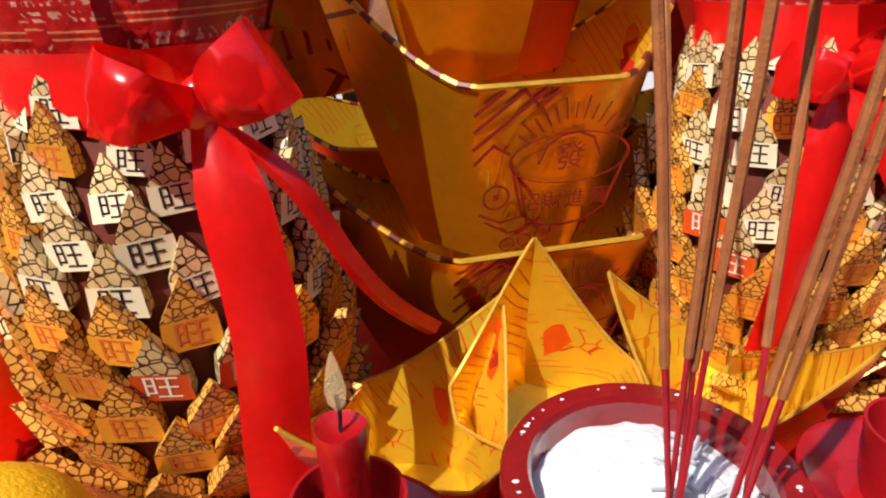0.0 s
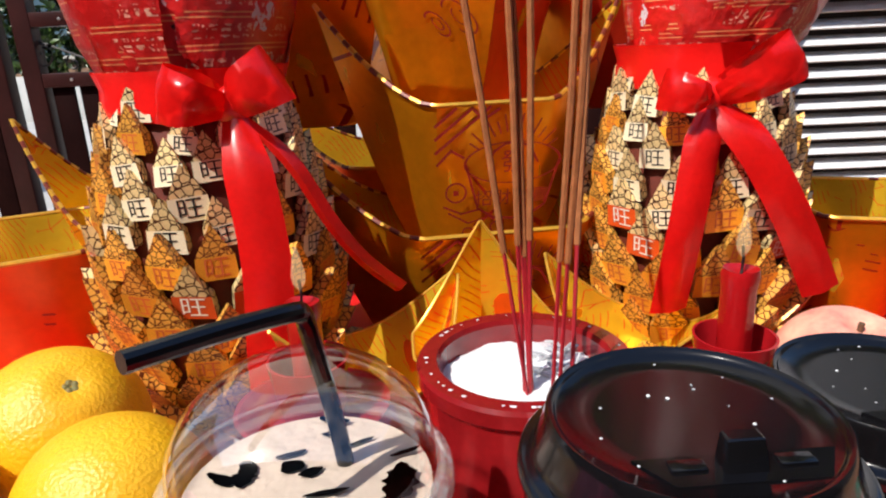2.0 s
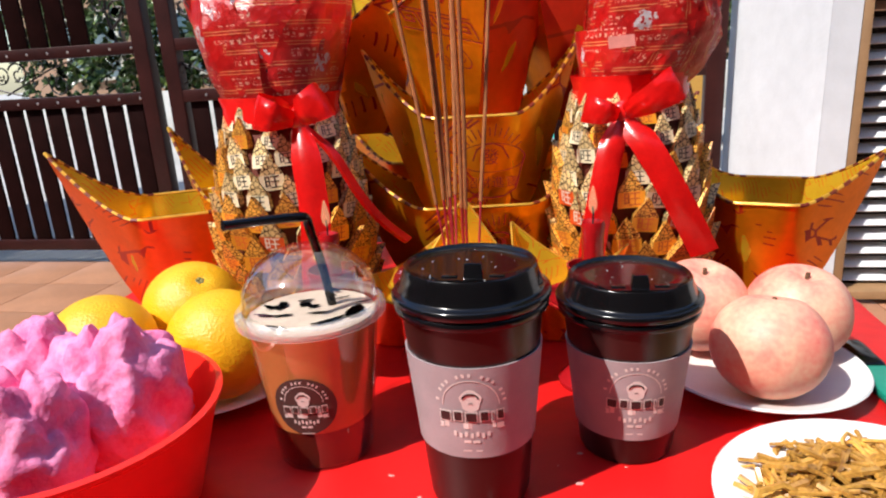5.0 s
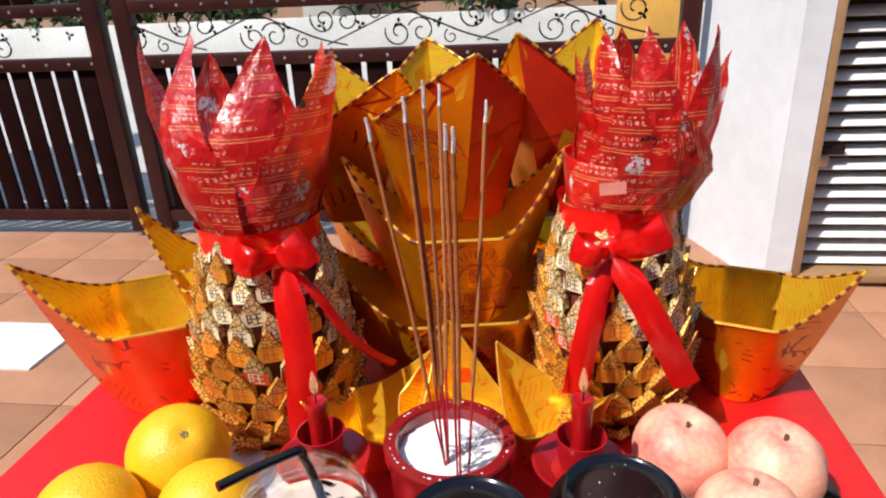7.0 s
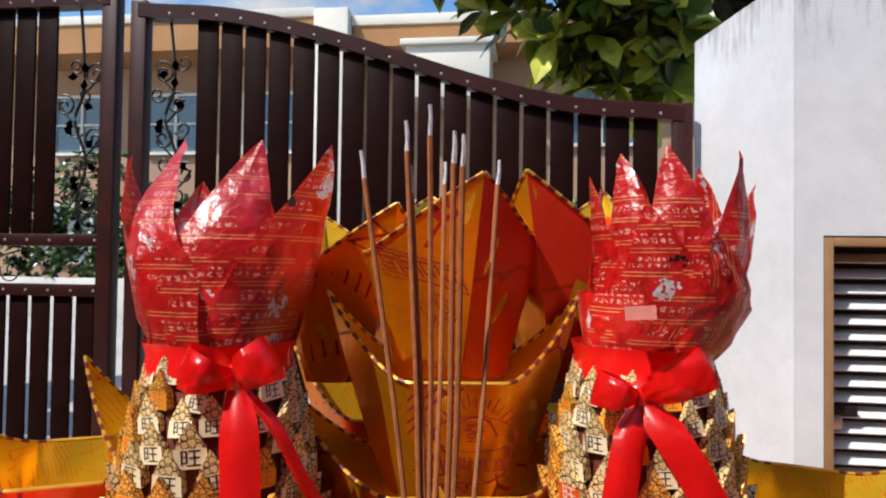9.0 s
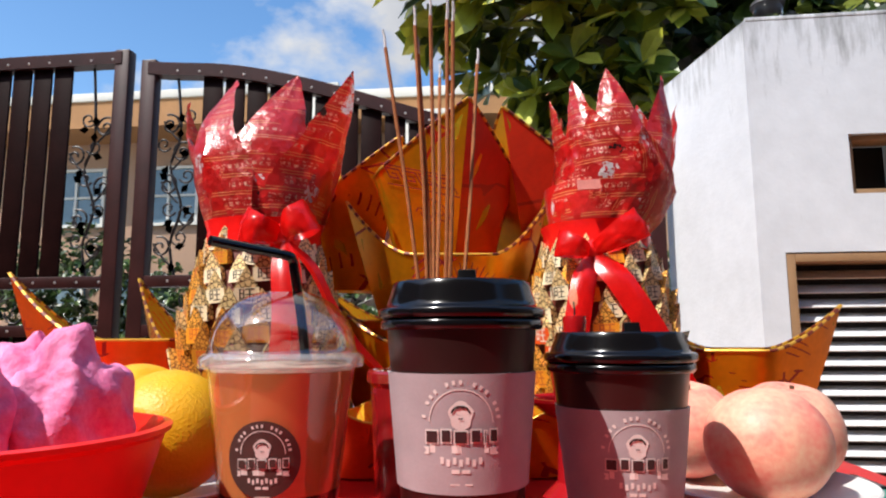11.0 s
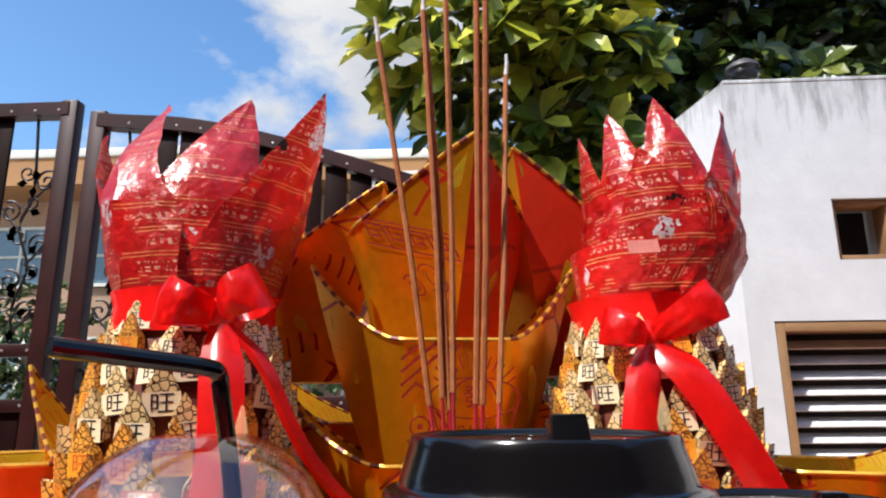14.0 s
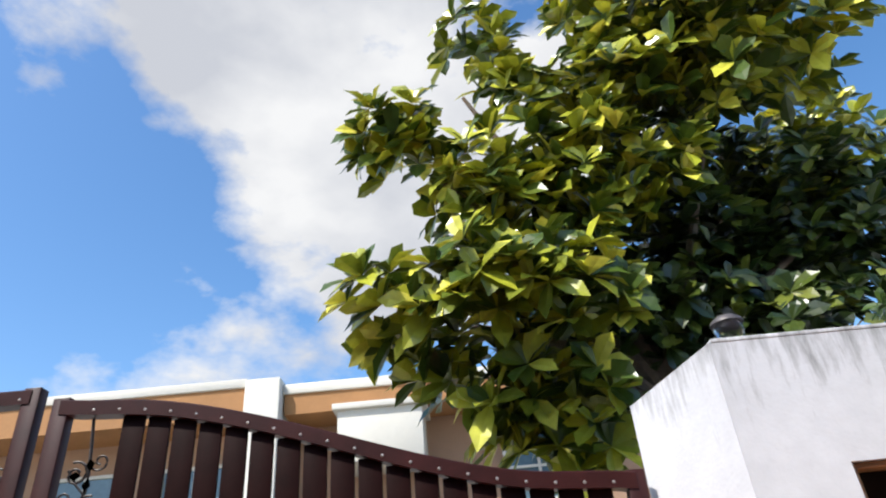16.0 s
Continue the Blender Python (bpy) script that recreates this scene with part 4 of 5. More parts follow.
def sleeve_print(bm, cz, s, place):
    """Round emblem as plain shapes: ring of bars, blob, word bars, banner."""
    for i in range(17):
        a = radians(8 + i * 164 / 16)
        if i % 4 != 3:
            decal(bm, arcband(0, cz + 0.2 * s, s * 0.93, s * 1.04, math.degrees(a) - 2.4, math.degrees(a) + 2.4, 2), place, 0)
    decal(bm, arcband(0, cz + 0.2 * s, s * 0.80, s * 0.83, 0, 180, 18), place, 0)
    blob = [(0.30 * s * math.cos(t) * (1 + 0.12 * math.sin(5 * t)), cz + 0.38 * s + 0.36 * s * math.sin(t)) for t in [2 * math.pi * i / 22 for i in range(22)]]
    decal(bm, [blob], place, 0)
    place2 = lambda u, v: tuple(Vector(place(u, v)) + Vector((*(Vector(place(u, v)).xy.normalized() * 0.0003), 0)))
    for sgn in (-1, 1):
        decal(bm, arcband(sgn * 0.03 * s, cz + 0.40 * s, 0.17 * s, 0.22 * s, 90 - sgn * 20 - 60, 90 - sgn * 20 + 60, 8), place2, 1)
    decal(bm, rect(0, cz + 0.30 * s, 0.12 * s, 0.03 * s), place2, 1)
    place3 = lambda a, b: tuple(Vector(place2(a, b)) + Vector((*(Vector(place2(a, b)).xy.normalized() * 0.0003), 0)))
    widths = (0.36, 0.28, 0.36, 0.28, 0.10, 0.24)
    u = -0.92 * s
    for i, w in enumerate(widths):
        mid, up = u + w * s / 2, 0.03 * s * (i % 2)
        decal(bm, rect(mid, cz - 0.15 * s + up, w * s, 0.36 * s), place2, 0)
        decal(bm, rect(mid, cz - 0.15 * s + up, (w - 0.07) * s, 0.28 * s), place3, 1)
        u += (w + 0.05) * s
    decal(bm, rect(-0.45 * s, cz - 0.44 * s, 0.7 * s, 0.2 * s) + rect(0.3 * s, cz - 0.44 * s, 0.8 * s, 0.2 * s), place, 0)
    decal(bm, [[(-0.98 * s, cz - 0.40 * s), (-0.82 * s, cz - 0.40 * s), (-0.82 * s, cz - 0.58 * s), (-0.98 * s, cz - 0.58 * s), (-0.91 * s, cz - 0.49 * s)], [(0.98 * s, cz - 0.40 * s), (0.72 * s, cz - 0.40 * s), (0.72 * s, cz - 0.58 * s), (0.98 * s, cz - 0.58 * s), (0.91 * s, cz - 0.49 * s)]], place, 0)
    for i in range(7):
        decal(bm, rect((-0.48 + 0.16 * i) * s, cz - 0.72 * s - 0.05 * s * (i % 2), 0.09 * s, 0.17 * s), place, 0)
    decal(bm, rect(-0.14 * s, cz - 0.98 * s, 0.2 * s, 0.1 * s) + rect(0.12 * s, cz - 0.98 * s, 0.2 * s, 0.1 * s) + rect(0, cz - 1.3 * s, 0.55 * s, 0.04 * s), place, 0)


def hot_cup(x, y, rim_z, top_z, R, s0, s1, facing, label):
    t = thing("coffee_cup", label, "coffee cup", pose(x, y, 0.751), "drinks")
    H = rim_z - 0.751
    rb = R * 0.66
    rt = R * 0.93
    part("cup_body", lathe([(0, 0.004), (rb - 0.002, 0.004), (rb, 0), (rb + 0.001, 0.003), (rt, H - 0.004), (rt - 0.001, H - 0.003), (rb - 0.001, 0.006), (0, 0.006)], 56), CUP_BROWN, t, smooth=False)
    T = top_z - rim_z
    bead = lambda z, r: [(r * (0.965 + 0.035 * math.sin(q)), z - 0.0032 * math.cos(q)) for q in [math.pi * k / 8 for k in range(9)]]
    lid = lathe([(rt - 0.001, H - 0.013)] + bead(H - 0.0095, R * 1.0) + bead(H - 0.0025, R * 1.03) + [(R * 0.945, H + 0.0012), (R * 0.925, H + 0.0025), (R * 0.915, H + 0.005),
                 (R * 0.865, H + T - 0.004), (R * 0.855, H + T - 0.0012), (R * 0.838, H + T), (R * 0.815, H + T - 0.0004), (R * 0.80, H + T - 0.0012), (R * 0.785, H + T - 0.0022), (R * 0.55, H + T - 0.0026), (0, H + T - 0.0030)], 64)
    ld = part("lid", lid, BLACK, t, "glossy black plastic lid", smooth=True)
    bm = bmesh.new()
    pan = [bm.verts.new((u, v, dzz)) for dzz in (0, 0.0011) for u, v in ((-R * 0.56, -0.004), (R * 0.56, -0.004), (R * 0.40, -R * 0.32), (-R * 0.40, -R * 0.32))]
    for f in ((4, 5, 6, 7), (0, 1, 5, 4), (1, 2, 6, 5), (2, 3, 7, 6), (3, 0, 4, 7)):
        bm.faces.new([pan[i] for i in f])
    bmesh.ops.transform(bm, matrix=pose(0, 0, 0, 0, 0, facing + 90) @ pose(0.004, -R * 0.30, H + T - 0.0032), verts=bm.verts)
    part("moulded_panel", bm, BLACK, ld)
    a = radians(facing)
    bm = boxed(-0.0062, -0.0042, 0, 0.0062, 0.0042, 0.0100, bevel=0.0012)
    for v in bm.verts:
        if v.co.z > 0.005:
            v.co.x *= 0.88
            v.co.y = v.co.y * 0.7 + 0.001
    bmesh.ops.transform(bm, matrix=pose(0, 0, 0, 0, 0, facing + 90) @ pose(0.004, -R * 0.47, H + T - 0.0034), verts=bm.verts)
    part("sip_flap", bm, BLACK, ld, "raised drinking flap")
    for u in (-0.015, 0.015):
        bm = boxed(u - 0.005, -0.0025, 0, u + 0.005, 0.0025, 0.0012, bevel=0.0004)
        bmesh.ops.transform(bm, matrix=pose(0, 0, 0, 0, 0, facing + 90) @ pose(0.004, -R * 0.47, H + T - 0.0024), verts=bm.verts)
        part("moulded_bar", bm, BLACK, ld)
    z0, z1 = s0 - 0.751, s1 - 0.751
    ra, rc = rb + (rt - rb) * z0 / H + 0.0008, rb + (rt - rb) * z1 / H + 0.0008
    sl = part("sleeve", lathe([(ra, z0), (ra + 0.0012, z0), (rc + 0.0012, z1), (rc, z1)], 56), SLEEVE, t, "grey card sleeve", smooth=False)
    bm = bmesh.new()
    sleeve_print(bm, (z0 + z1) / 2 + 0.002, (z1 - z0) * 0.34, cyl_place(z0, z1, ra + 0.0012, rc + 0.0012, facing, 0.0004))
    part("emblem", bm, [LOGO_W, LOGO_K], sl, "pale round printed emblem")
    rng = random.Random(int(x * 999))
    bm = bmesh.new()
    for i in range(14):
        aa, rr = rng.uniform(0, 6.28), R * 0.68 * rng.random() ** 0.5
        bmesh.ops.create_icosphere(bm, subdivisions=1, radius=rng.uniform(0.0003, 0.0008), matrix=Matrix.Translation((rr * math.cos(aa), rr * math.sin(aa), H + T - 0.0025)) @ Matrix.Diagonal((1, 1, 0.45, 1)))
    tagged(part("ash_specks", bm, ASH, ld, "fallen ash specks"), kind="stuff")


hot_cup(0.2185, 0.043, 0.905, 0.922, 0.0516, 0.800, 0.867, -86, "tall dark brown coffee cup with black lid and grey sleeve")
hot_cup(0.326, 0.112, 0.876, 0.891, 0.0522, 0.774, 0.840, -86, "shorter dark brown coffee cup with black lid and grey sleeve")

CLEAR = thin_plastic("clear_plastic")
COFFEE = mat("milky_iced_coffee", (0.56, 0.20, 0.065), 0.25, var=0.10, scale=30)
RIM_CLEAR = mat("thick_clear_rim", (0.86, 0.80, 0.74), 0.10, var=0.05, scale=30)
RIM_CLEAR.node_tree.nodes["Principled BSDF"].inputs["Alpha"].default_value = 0.17
COFFEE_DARK = mat("dark_coffee", (0.07, 0.012, 0.006), 0.2, var=0.2, scale=30)
FOAM = mat("milk_foam", (0.70, 0.56, 0.44), 0.7, var=0.12, scale=60, bump=0.4, bscale=150)


def iced_cup(x, y):
    t = thing("iced_coffee_cup", "clear plastic cup of iced coffee with domed lid", "iced coffee", pose(x, y, 0.751), "drinks")
    H, R = 0.123, 0.0570
    rb, rt = 0.0375, 0.0520
    f = lambda z: rb + (rt - rb) * z / H
    part("cup_wall", lathe([(0, 0), (rb, 0), (rt, H)], 56), CLEAR, t, "clear plastic wall", smooth=False).visible_shadow = False
    part("coffee", lathe([(f(0.034) - 0.0016, 0.034), (f(0.114) - 0.0016, 0.114), (0, 0.1141)], 56), COFFEE, t, "milky orange-brown coffee", smooth=False)
    part("dark_layer", lathe([(0, 0.002), (f(0.002) - 0.0016, 0.002), (f(0.034) - 0.0016, 0.0339), (0, 0.0338)], 56), COFFEE_DARK, t, "dark syrup at the bottom")
    part("foam", lathe([(0, 0.1144), (f(0.114) - 0.002, 0.1142), (f(0.114) - 0.002, 0.1175), (0.03, 0.1195), (0, 0.119)], 48), FOAM, t, "pale foam with dark swirls", smooth=True)
    rng = random.Random(8)
    bm = bmesh.new()
    for a0, a1, r0, w0 in ((-1.25, -0.35, 0.034, 0.0065), (-0.45, 0.25, 0.037, 0.013), (2.75, 3.35, 0.026, 0.009), (1.2, 1.6, 0.030, 0.004)):
        top, bot = [], []
        for k in range(13):
            q = a0 + (a1 - a0) * k / 12
            hw = w0 / 2 * math.sin(math.pi * k / 12) ** 0.7 * (1 + 0.25 * math.sin(k * 2.3))
            top.append(bm.verts.new(((r0 + hw) * math.cos(q), (r0 + hw) * math.sin(q), 0.1207)))
            bot.append(bm.verts.new(((r0 - hw) * math.cos(q), (r0 - hw) * math.sin(q), 0.1207)))
        for k in range(12):
            bm.faces.new((top[k], top[k + 1], bot[k + 1], bot[k]))
    for i in range(14):
        a, r = rng.uniform(0, 6.28), 0.042 * rng.random() ** 0.6
        u, v = r * math.cos(a), r * math.sin(a)
        l, w, an = rng.uniform(0.003, 0.011), rng.uniform(0.0012, 0.004), rng.uniform(-0.5, 0.6)
        n = 10
        vs = []
        for k in range(n):
            q = 2 * math.pi * k / n
            px, py = l * math.cos(q) * (1 + 0.2 * math.sin(3 * q)), w * math.sin(q) * (1 + 0.3 * math.cos(2 * q + i))
            vs.append(bm.verts.new((u + px * math.cos(an) - py * math.sin(an), v + px * math.sin(an) + py * math.cos(an), 0.1206)))
        bm.faces.new(vs)
    bmesh.ops.solidify(bm, geom=bm.faces[:], thickness=0.0012)
    part("syrup_swirl", bm, COFFEE_DARK, t, "dark coffee swirls in the foam")
    dome = [(R * 0.94, H - 0.006), (R, H - 0.006), (R * 1.01, H - 0.002), (R, H + 0.001), (R * 0.93, H + 0.003), (R * 0.90, H + 0.008)]
    dome += [(R * 0.90 * math.cos(radians(q)), H + 0.009 + 0.040 * math.sin(radians(q))) for q in (0, 15, 30, 45, 58, 68)]
    part("dome_lid", lathe(dome, 56), CLEAR, t, "clear domed lid", smooth=True).visible_shadow = False
    part("lid_rim", lathe([(R * 0.90, H + 0.0035), (R * 0.955, H + 0.0035), (R * 1.005, H + 0.0005), (R * 1.015, H - 0.003), (R * 1.005, H - 0.0065), (R * 0.99, H - 0.0062), (R * 1.005, H - 0.003), (R * 0.985, H - 0.0005), (R * 0.93, H + 0.002), (R * 0.90, H + 0.0035)], 64), RIM_CLEAR, t, "thick clear rolled rim")
    part("straw", tube(bmesh.new(), spline([(0.013, 0.012, 0.117), (0.011, 0.006, 0.150), (0.008, -0.003, 0.184), (0.007, -0.005, 0.1925), (0.004, -0.011, 0.1955), (-0.013, -0.030, 0.198), (-0.032, -0.054, 0.2005)], 5), 0.0036, 12), BLACK, t, "bent black straw")
    bm = bmesh.new()
    pl = cyl_place(0, H, rb, rt, -84, 0.0005)
    for ring in range(6):
        decal(bm, arcband(0, 0.060, 0.0245 * ring / 6, 0.0245 * (ring + 1) / 6, 0, 360, 30), pl, 1)
    sleeve_print(bm, 0.060, 0.018, cyl_place(0, H, rb, rt, -84, 0.0009))
    part("emblem", bm, [LOGO_W, mat("smoky_sticker", (0.07, 0.035, 0.03), 0.45, scale=50)], t, "dark round sticker with pale emblem")


iced_cup(0.0865, 0.082)


# ---- fruit and dishes ----
PLATE = mat("white_plate", (0.80, 0.77, 0.74), 0.25, var=0.05, scale=15)


def plate(x, y, r, label):
    ob = part("plate", lathe([(0, 0.002), (r * 0.55, 0.0), (r * 0.62, 0.003), (r * 0.97, 0.014), (r, 0.0165), (r * 0.985, 0.018), (r * 0.6, 0.0065), (0, 0.0055)], 56), PLATE, m=pose(x, y, 0.751), smooth=True)
    tagged(ob, label, "plate")


plate(-0.075, 0.180, 0.105, "white plate holding oranges")
plate(0.451, 0.222, 0.090, "white plate holding pink peaches")
plate(0.477, 0.024, 0.102, "white plate of brown fried noodles")


def orange(x, y, z, r, turn):
    t = thing("orange", "ripe bright orange fruit on a plate", "orange", pose(x, y, z, *turn), "oranges")
    prof = [(r * math.sin(q) * (1.0 if q < 2.9 else 0.98), -r * 0.97 * math.cos(q) - (0.004 * math.exp(-((q - math.pi) / 0.16) ** 2))) for q in [math.pi * i / 30 for i in range(31)]]
    prof[0], prof[-1] = (0, prof[0][1]), (0, prof[-1][1])
    part("peel", lathe(prof, 40), ORANGE, t, smooth=True)
    bm = bmesh.new()
    for i in range(5):
        a = i * 1.257
        bmesh.ops.create_icosphere(bm, subdivisions=1, radius=0.0032, matrix=Matrix.Translation((0.003 * math.cos(a), 0.003 * math.sin(a), r * 0.968 - 0.004)) @ Matrix.Diagonal((1, 1, 0.5, 1)))
    part("stem_button", bm, mat("stem_green", (0.20, 0.17, 0.05), 0.7, scale=80), t, "dry stem button")


orange(-0.100, 0.212, 0.815, 0.051, (20, 30, 0))
orange(-0.028, 0.137, 0.813, 0.050, (78, -8, 0))
orange(-0.140, 0.122, 0.812, 0.050, (35, -40, 0))


def peach_material():
    m = mat("peach_skin", (0.90, 0.58, 0.38), 0.5, var=0.05, scale=20, second=(0.82, 0.14, 0.12), bump=0.1, bscale=300)
    return m


PEACH = peach_material()


def peach(x, y, z, r, turn):
    t = thing("peach", "large pink and cream peach on a plate", "peach", pose(x, y, z, *turn), "peaches")

    def wob(a, zz):
        return 1 - 0.045 * math.exp(-((a - math.pi * 1.5) / 0.22) ** 2)
    prof = []
    for i in range(33):
        q = math.pi * i / 32
        rr = r * math.sin(q)
        zz = -r * 0.95 * math.cos(q) - 0.010 * math.exp(-((q - math.pi) / 0.26) ** 2) * (r / 0.045)
        prof.append((rr, zz))
    prof[0], prof[-1] = (0, prof[0][1]), (0, prof[-1][1])
    part("skin", lathe(prof, 44, wob=wob), PEACH, t, smooth=True)
    part("stalk", tube(bmesh.new(), [(0, 0, r * 0.95 - 0.016), (0.001, 0, r * 0.95 - 0.004)], 0.002, 7), mat("stalk_brown", (0.12, 0.06, 0.03), 0.8, scale=60), t, "short brown stalk")


peach(0.447, 0.180, 0.804, 0.047, (-12, 10, 20))
peach(0.492, 0.256, 0.804, 0.047, (8, -6, 70))
peach(0.407, 0.272, 0.804, 0.047, (-6, -12, 140))


def noodles():
    rng = random.Random(12)
    bm = bmesh.new()
    for i in range(430):
        a, r = rng.uniform(0, 6.28), 0.072 * rng.random() ** 0.5
        h = 0.010 + 0.028 * (1 - (r / 0.075) ** 2) * rng.random()
        p = Vector((r * math.cos(a), r * math.sin(a), h))
        d = rng.uniform(0, 6.28)
        l = rng.uniform(0.012, 0.034)
        q = [p + Vector((math.cos(d) * l * s, math.sin(d) * l * s, 0.006 * math.sin(3.0 * s + i) - 0.006 * abs(s))) + Vector((-math.sin(d), math.cos(d), 0)) * 0.010 * math.sin(2.5 * s + i) for s in (-1, -0.5, 0, 0.5, 1)]
        tube(bm, q, rng.uniform(0.0012, 0.0026), 5)
    ob = part("fried_noodles", bm, mat("brown_noodles", (0.30, 0.09, 0.014), 0.25, var=0.6, scale=28, second=(0.85, 0.46, 0.09), spec=0.7), m=pose(0.477, 0.024, 0.752))
    tagged(ob, "heap of glossy brown fried noodles on a plate", "noodles", kind="stuff")


noodles()


def cake_bowl():
    x, y = -0.060, -0.020
    R = 0.104
    bowl = part("bowl", lathe([(0, 0.004), (0.076, 0.0), (0.081, 0.004), (R * 0.985, 0.078), (R * 1.02, 0.081), (R * 1.025, 0.084), (R * 0.98, 0.085), (0.078, 0.010), (0, 0.010)], 56), mat("bright_red_plastic", (0.84, 0.020, 0.012), 0.35, var=0.08, scale=12), m=pose(x, y, 0.751))
    tagged(bowl, "bright red plastic bowl holding pink cakes", "bowl")
    PINK = mat("pink_sponge", (0.92, 0.10, 0.30), 0.7, var=0.12, scale=35, second=(0.96, 0.36, 0.58), bump=0.6, bscale=120)
    rng = random.Random(21)
    for cx, cy, s in ((0.034, 0.020, 1.25), (-0.040, 0.028, 1.15), (0.010, -0.042, 1.1), (-0.048, -0.038, 1.1)):
        bm = bmesh.new()
        bmesh.ops.create_icosphere(bm, subdivisions=5, radius=0.040 * s)
        for v in bm.verts:
            n3 = v.co.normalized()
            a = math.atan2(n3.y, n3.x)
            top = max(0.0, n3.z)
            split = abs(math.cos(1.5 * a + cx * 40)) ** 0.5
            q = 0.88 + 0.10 * split * (0.3 + top) + 0.15 * noise.noise(n3 * 2.6 + Vector((3.1, cx * 90, cy * 70))) + 0.055 * noise.noise(n3 * 7 + Vector((cy * 50, 1, 2))) - 0.22 * math.exp(-(n3.x ** 2 + n3.y ** 2) / 0.05) * top
            v.co = Vector((v.co.x * 0.95, v.co.y * 0.95, v.co.z * 1.25 + 0.026 * s)) * 1.0 * q
        ob = part("steamed_cake", bm, PINK, m=pose(x + cx, y + cy, 0.801, 0, 0, rng.uniform(0, 90)), smooth=True)
        tagged(ob, "pink steamed sponge cake with split lumpy top", "cake", "pink cakes")


cake_bowl()


def teal_packet():
    t = thing("teal_packet", "narrow teal packet with a black end on the red cloth", "packet", pose(0.561, 0.170, 0.751, 0, 0, 3))
    part("sheet", boxed(-0.019, -0.085, 0, 0.019, 0.072, 0.008, bevel=0.003), mat("teal_plastic", (0.010, 0.25, 0.17), 0.4, var=0.15, scale=20, bump=0.2), t)
    part("dark_edge", boxed(-0.012, 0.070, 0, 0.010, 0.125, 0.010, bevel=0.004), BLACK, t, "black end strip")


teal_packet()
# ---- gate ----
# The slats' steel again, redder and lighter: sunlight put into the colour.
RAIL_METAL_LIT = mat("brown_steel_sunlit", (0.034, 0.0085, 0.0075), 0.42, var=0.3, scale=8, bump=0.05, spec=0.25)
BOLT = mat("steel_bolt", (0.55, 0.53, 0.50), 0.35, 0.7, var=0.1, scale=60)
IRON = mat("black_iron", (0.020, 0.014, 0.013), 0.45, 0.3, var=0.2, scale=30)


def scroll_pts(cx, cz, r, a0, turns, sgn, n=26):
    return [(cx + sgn * r * (1 - 0.78 * i / n) * math.cos(a0 + turns * 2 * math.pi * i / n), 0, cz + r * (1 - 0.78 * i / n) * math.sin(a0 + turns * 2 * math.pi * i / n)) for i in range(n + 1)]


